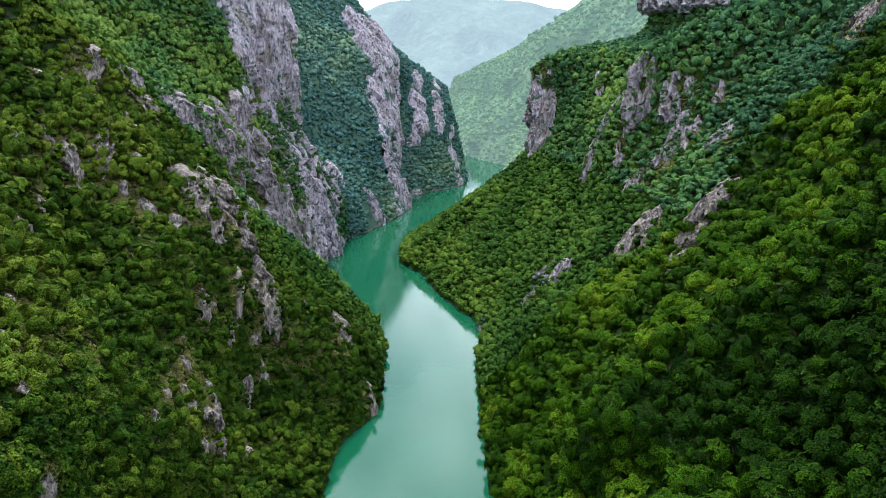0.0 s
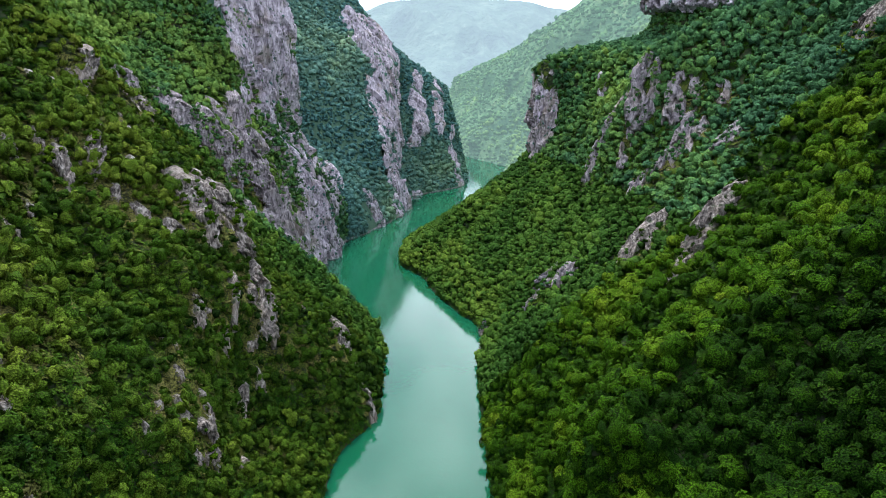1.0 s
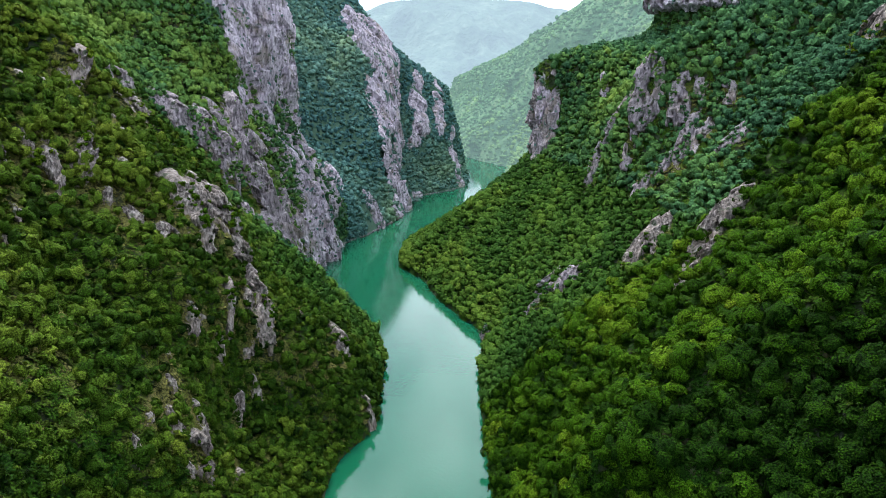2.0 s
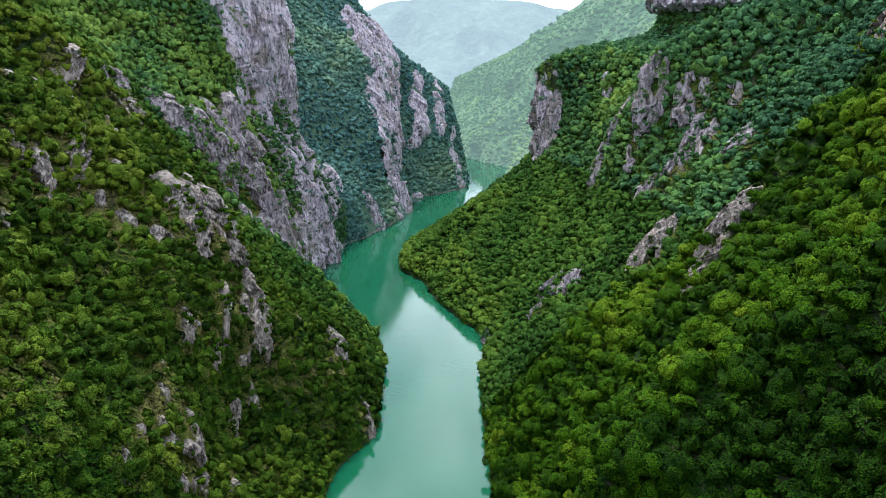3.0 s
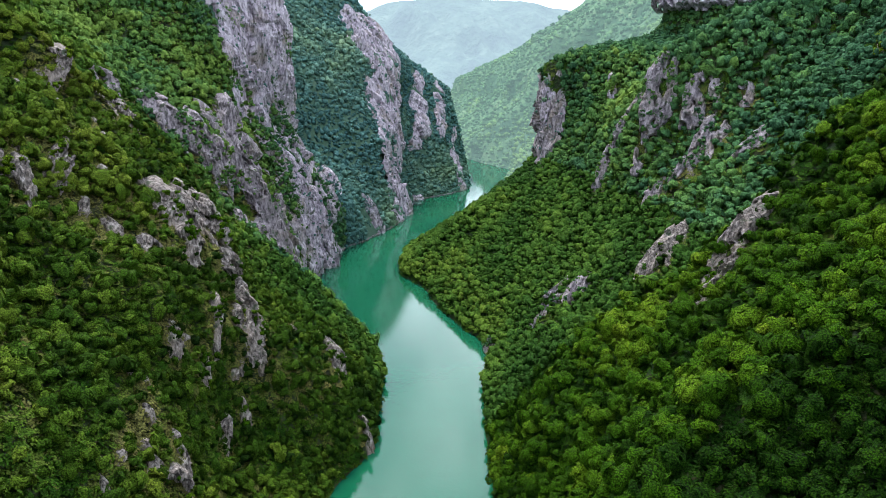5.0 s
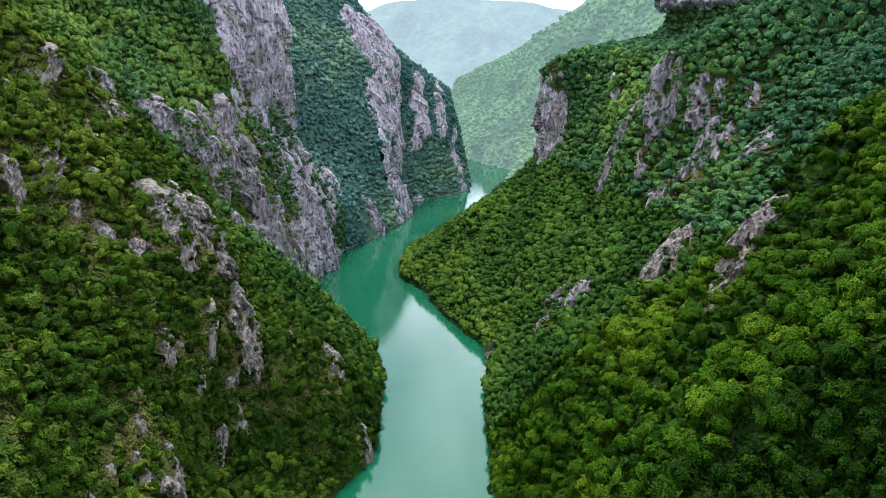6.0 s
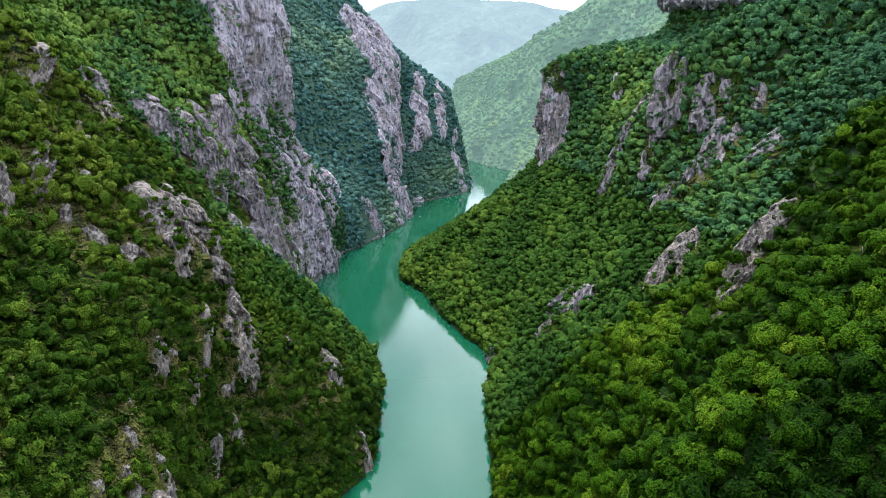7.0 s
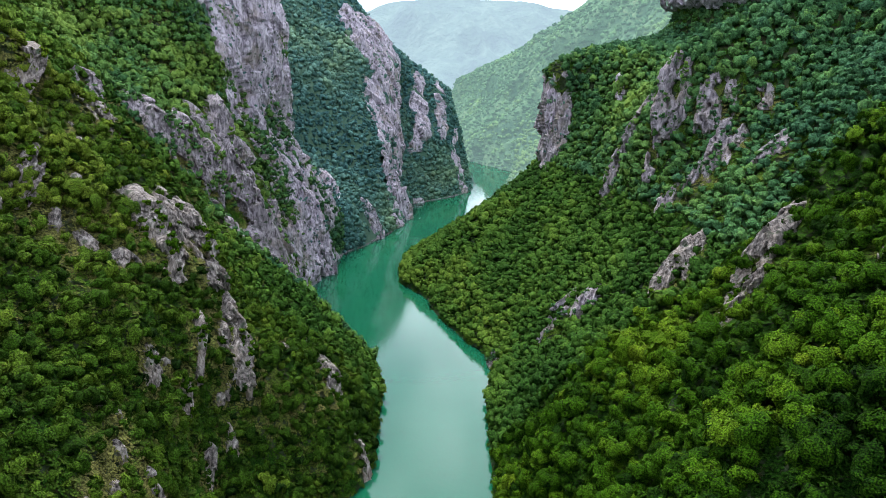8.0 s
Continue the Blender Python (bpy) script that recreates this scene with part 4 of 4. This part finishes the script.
def trunk_mesh(seed):
    """A short tapered trunk with three limbs, for a crown of one metre radius."""
    g = np.random.default_rng(seed)
    bm = bmesh.new()
    limbs = [(Vector((0, 0, -0.95)), Vector((0, 0, 0.05)), 0.075, 0.045)]
    for k in range(3):
        a = 2.1 * k + g.uniform(0, 1)
        limbs.append((Vector((0, 0, -0.25 + 0.1 * k)), Vector((0.45 * math.cos(a), 0.45 * math.sin(a), 0.3 + 0.1 * k)), 0.04, 0.015))
    for foot, tip, r0, r1 in limbs:
        m = Matrix.Translation((foot + tip) / 2) @ (tip - foot).to_track_quat("Z", "Y").to_matrix().to_4x4()
        bmesh.ops.create_cone(bm, cap_ends=False, segments=6, radius1=r0, radius2=r1, depth=(tip - foot).length, matrix=m)
    me = bpy.data.meshes.new("trunk")
    bm.to_mesh(me)
    bm.free()
    me.materials.append(bark)
    return me


def single_trees(places, leaves, shapes=10, cards=64):
    """Trees near the eye, each a thing of its own; the shapes are shared."""
    crowns, trunks = [], []
    for k in range(shapes):
        v, shade, f, rims = crown_clumps(cards, 0.27, 300 + k, 13, 12, 5)
        crowns.append(mesh_from("crown", v, f, leaves, True, normals=shade, rims=rims))
        trunks.append(trunk_mesh(300 + k))
    for x, y, z in places:
        k = int(rng.integers(shapes))
        r = rng.uniform(3.2, 5.2) if x > 0 else rng.uniform(2.2, 3.8)
        tree = new("tree")
        tree.empty_display_size = 0.2
        tree.matrix_world = pose(x, y, z + 0.85 * r, 0, 0, rng.uniform(0, 360)) @ Matrix.Diagonal((r, r, r * rng.uniform(1.0, 1.4), 1))
        part("trunk", trunks[k], tree)
        part("crown", crowns[k], tree)
        if x > 0:
            tagged(tree, "broad green deciduous tree on the steep wooded slope", "tree", "trees on the near slopes")
        else:
            tagged(tree, "small light green deciduous tree among rocks and scrub", "tree", "trees on the near slopes")


def nearest(places, count):
    """Splits off the places that lie first along the valley."""
    order = np.argsort(places[:, 1] + 0.3 * np.abs(places[:, 0]))
    return places[order[:count]], places[order[count:]]


west, east = planting(-1, 110, 330, 3.8, top_line), planting(1, 110, 330, 5.0, top_line)
west = west[rng.random(len(west)) > 0.06]
west_first, west_rest = nearest(west, 150)
east_first, east_rest = nearest(east, 150)
single_trees(west_first, leaves_single)
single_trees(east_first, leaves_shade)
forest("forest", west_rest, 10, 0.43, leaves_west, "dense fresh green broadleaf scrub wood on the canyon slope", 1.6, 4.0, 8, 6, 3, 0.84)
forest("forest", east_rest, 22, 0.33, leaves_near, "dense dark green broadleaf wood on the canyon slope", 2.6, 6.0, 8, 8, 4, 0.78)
undergrowth(-1, 110, 330, 1.7, 2.0, "low dull green scrub and dry grass between trees and rocks")
undergrowth(1, 110, 330, 2.0, 2.4, "low dark green scrub under the trees")
undergrowth(-1, -140, 110, 3.4, 3.4, "low dull green scrub between the trees of the slope")
undergrowth(1, -140, 110, 3.4, 3.4, "low dark green scrub between the trees of the slope")
undergrowth(-1, 330, 640, 2.8, 3.0, "low green scrub and dry grass below the cliffs")
undergrowth(1, 330, 740, 3.2, 3.2, "low green scrub under the trees of the spur")
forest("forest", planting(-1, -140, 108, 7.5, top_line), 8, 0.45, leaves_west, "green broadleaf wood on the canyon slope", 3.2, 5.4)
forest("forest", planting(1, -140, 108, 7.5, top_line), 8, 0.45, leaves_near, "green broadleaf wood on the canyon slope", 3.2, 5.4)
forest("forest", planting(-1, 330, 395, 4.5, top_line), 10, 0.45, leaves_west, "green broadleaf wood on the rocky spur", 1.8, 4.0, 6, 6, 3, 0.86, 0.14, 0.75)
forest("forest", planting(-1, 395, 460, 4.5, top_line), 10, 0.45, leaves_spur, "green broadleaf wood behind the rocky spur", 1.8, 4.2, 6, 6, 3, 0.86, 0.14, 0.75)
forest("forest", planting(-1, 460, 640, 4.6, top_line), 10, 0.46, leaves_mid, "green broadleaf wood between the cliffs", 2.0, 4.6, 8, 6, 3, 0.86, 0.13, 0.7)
forest("forest", planting(1, 330, 354, 5.4, top_line), 14, 0.40, leaves_near, "green broadleaf wood on the ridge", 2.4, 4.6)
spur = planting(1, 354, 740, 3.7, top_line)
high = spur[:, 2] + 10 * (fractal(spur[:, 1] / 30, spur[:, 2] / 30, spur[:, 2] * 0, 2) - 0.5) > 100
forest("forest", spur[high], 5, 0.46, leaves_mid, "green broadleaf wood between limestone crags, tinted bluish for haze", 2.3, 4.9, 8, 6, 3, 0.84, 0.13, 0.7)
forest("forest", spur[~high], 4, 0.46, leaves_spur, "green broadleaf wood on the spur above the river bend", 2.4, 4.7, 6, 6, 3, 0.88, 0.11, 0.65)
forest("forest", planting(-1, 640, 742, 5.0, top_line), 8, 0.48, leaves_mid, "green wood at the side of the cliff tower", 2.2, 4.6, 6, 6, 3, 0.86, 0.12, 0.6)
beyond = planting(-1, 742, 1320, 5.0, top_line)
forest("forest", beyond[beyond[:, 0] > -0.27 * beyond[:, 1]], 3, 0.42, leaves_far, "green wood beyond the cliff tower, tinted bluish for haze", 2.2, 6.4, 6, 5, 3, 0.9, 0.10, 0.1)
forest("forest", planting(-1, 746, 768, 5.4, top_line, 1.7), 3, 0.55, leaves_far, "green wood in the cleft beside the cliff tower, tinted bluish for haze", sit=0.3)
forest("forest", planting(1, 740, 1100, 13.0, top_line), 2, 0.6, leaves_far, "green wood beyond the spur, tinted bluish for haze")
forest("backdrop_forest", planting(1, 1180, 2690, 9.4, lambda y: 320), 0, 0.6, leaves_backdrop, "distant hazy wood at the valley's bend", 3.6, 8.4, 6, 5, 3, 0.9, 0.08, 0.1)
# shrubs rooted in the rock faces
rooted = np.concatenate(SHRUBS) - [0, 0, 1.0]
for low, high, leaves, words in ((0, 400, leaves_near, "green shrubs rooted on ledges of the near rocks"), (400, 640, leaves_mid, "green shrubs rooted on ledges of the crags"), (640, 3000, leaves_far, "green shrubs rooted in clefts of the cliffs, tinted bluish for haze")):
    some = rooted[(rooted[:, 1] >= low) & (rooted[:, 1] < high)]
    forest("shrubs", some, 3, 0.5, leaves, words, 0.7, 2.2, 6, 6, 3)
# strips of wood that climb between the ribs of the cliff tower: along the valley, height, reach of each, number
STRIPS = [(712, 122, 8, 12, 44), (694, 107, 12, 12, 70), (672, 92, 9, 10, 44), (668, 148, 6, 14, 30), (650, 122, 6, 14, 30), (684, 66, 7, 12, 26), (642, 108, 8, 12, 56), (624, 90, 8, 12, 50), (618, 72, 7, 10, 36), (712, 78, 8, 12, 40)]
climb = []
for y, z, ry, rz, count in STRIPS:
    yy, zz = rng.normal(y, ry, count), rng.normal(z, rz, count)
    climb.append(np.stack([across(-1, yy, zz), yy, zz], 1) + 6.5 * outward(-1, yy, zz, WALL_BANK) - [0, 0, 2.0])
forest("forest", np.concatenate(climb), 8, 0.46, leaves_mid, "green wood climbing a cleft of the cliff tower", 1.8, 3.6)


def shore_rocks(side, y0, y1, count, label):
    """A broken line of pale stones along the water's edge."""
    g = np.random.default_rng(int(y0))
    y = g.uniform(y0, y1, count)
    size = g.uniform(0.5, 1.9, count)
    corner = np.array([[a, b, c] for a in (-1, 1) for b in (-1, 1) for c in (-1, 1)], float)
    v = (corner[None] * g.uniform(0.55, 1.1, (count, 8, 3))) * size[:, None, None] * [1, 1, 0.7]
    v += np.stack([across(side, y, 0 * y + 0.6), y, 0 * y + 0.4], 1)[:, None]
    box = np.array([[0, 1, 3, 2], [4, 6, 7, 5], [0, 4, 5, 1], [2, 3, 7, 6], [0, 2, 6, 4], [1, 5, 7, 3]])
    f = (np.arange(count)[:, None, None] * 8 + box[None]).reshape(-1, 4)
    ob = new("shore_rocks", mesh_from("shore_rocks", v.reshape(-1, 3), f, limestone_mid))
    return tagged(ob, label, "rocks", kind="stuff")


shore_rocks(-1, 560, 1100, 420, "pale broken stones along the foot of the cliffs")
shore_rocks(1, 430, 480, 14, "pale broken stones at the edge of the wooded spur")
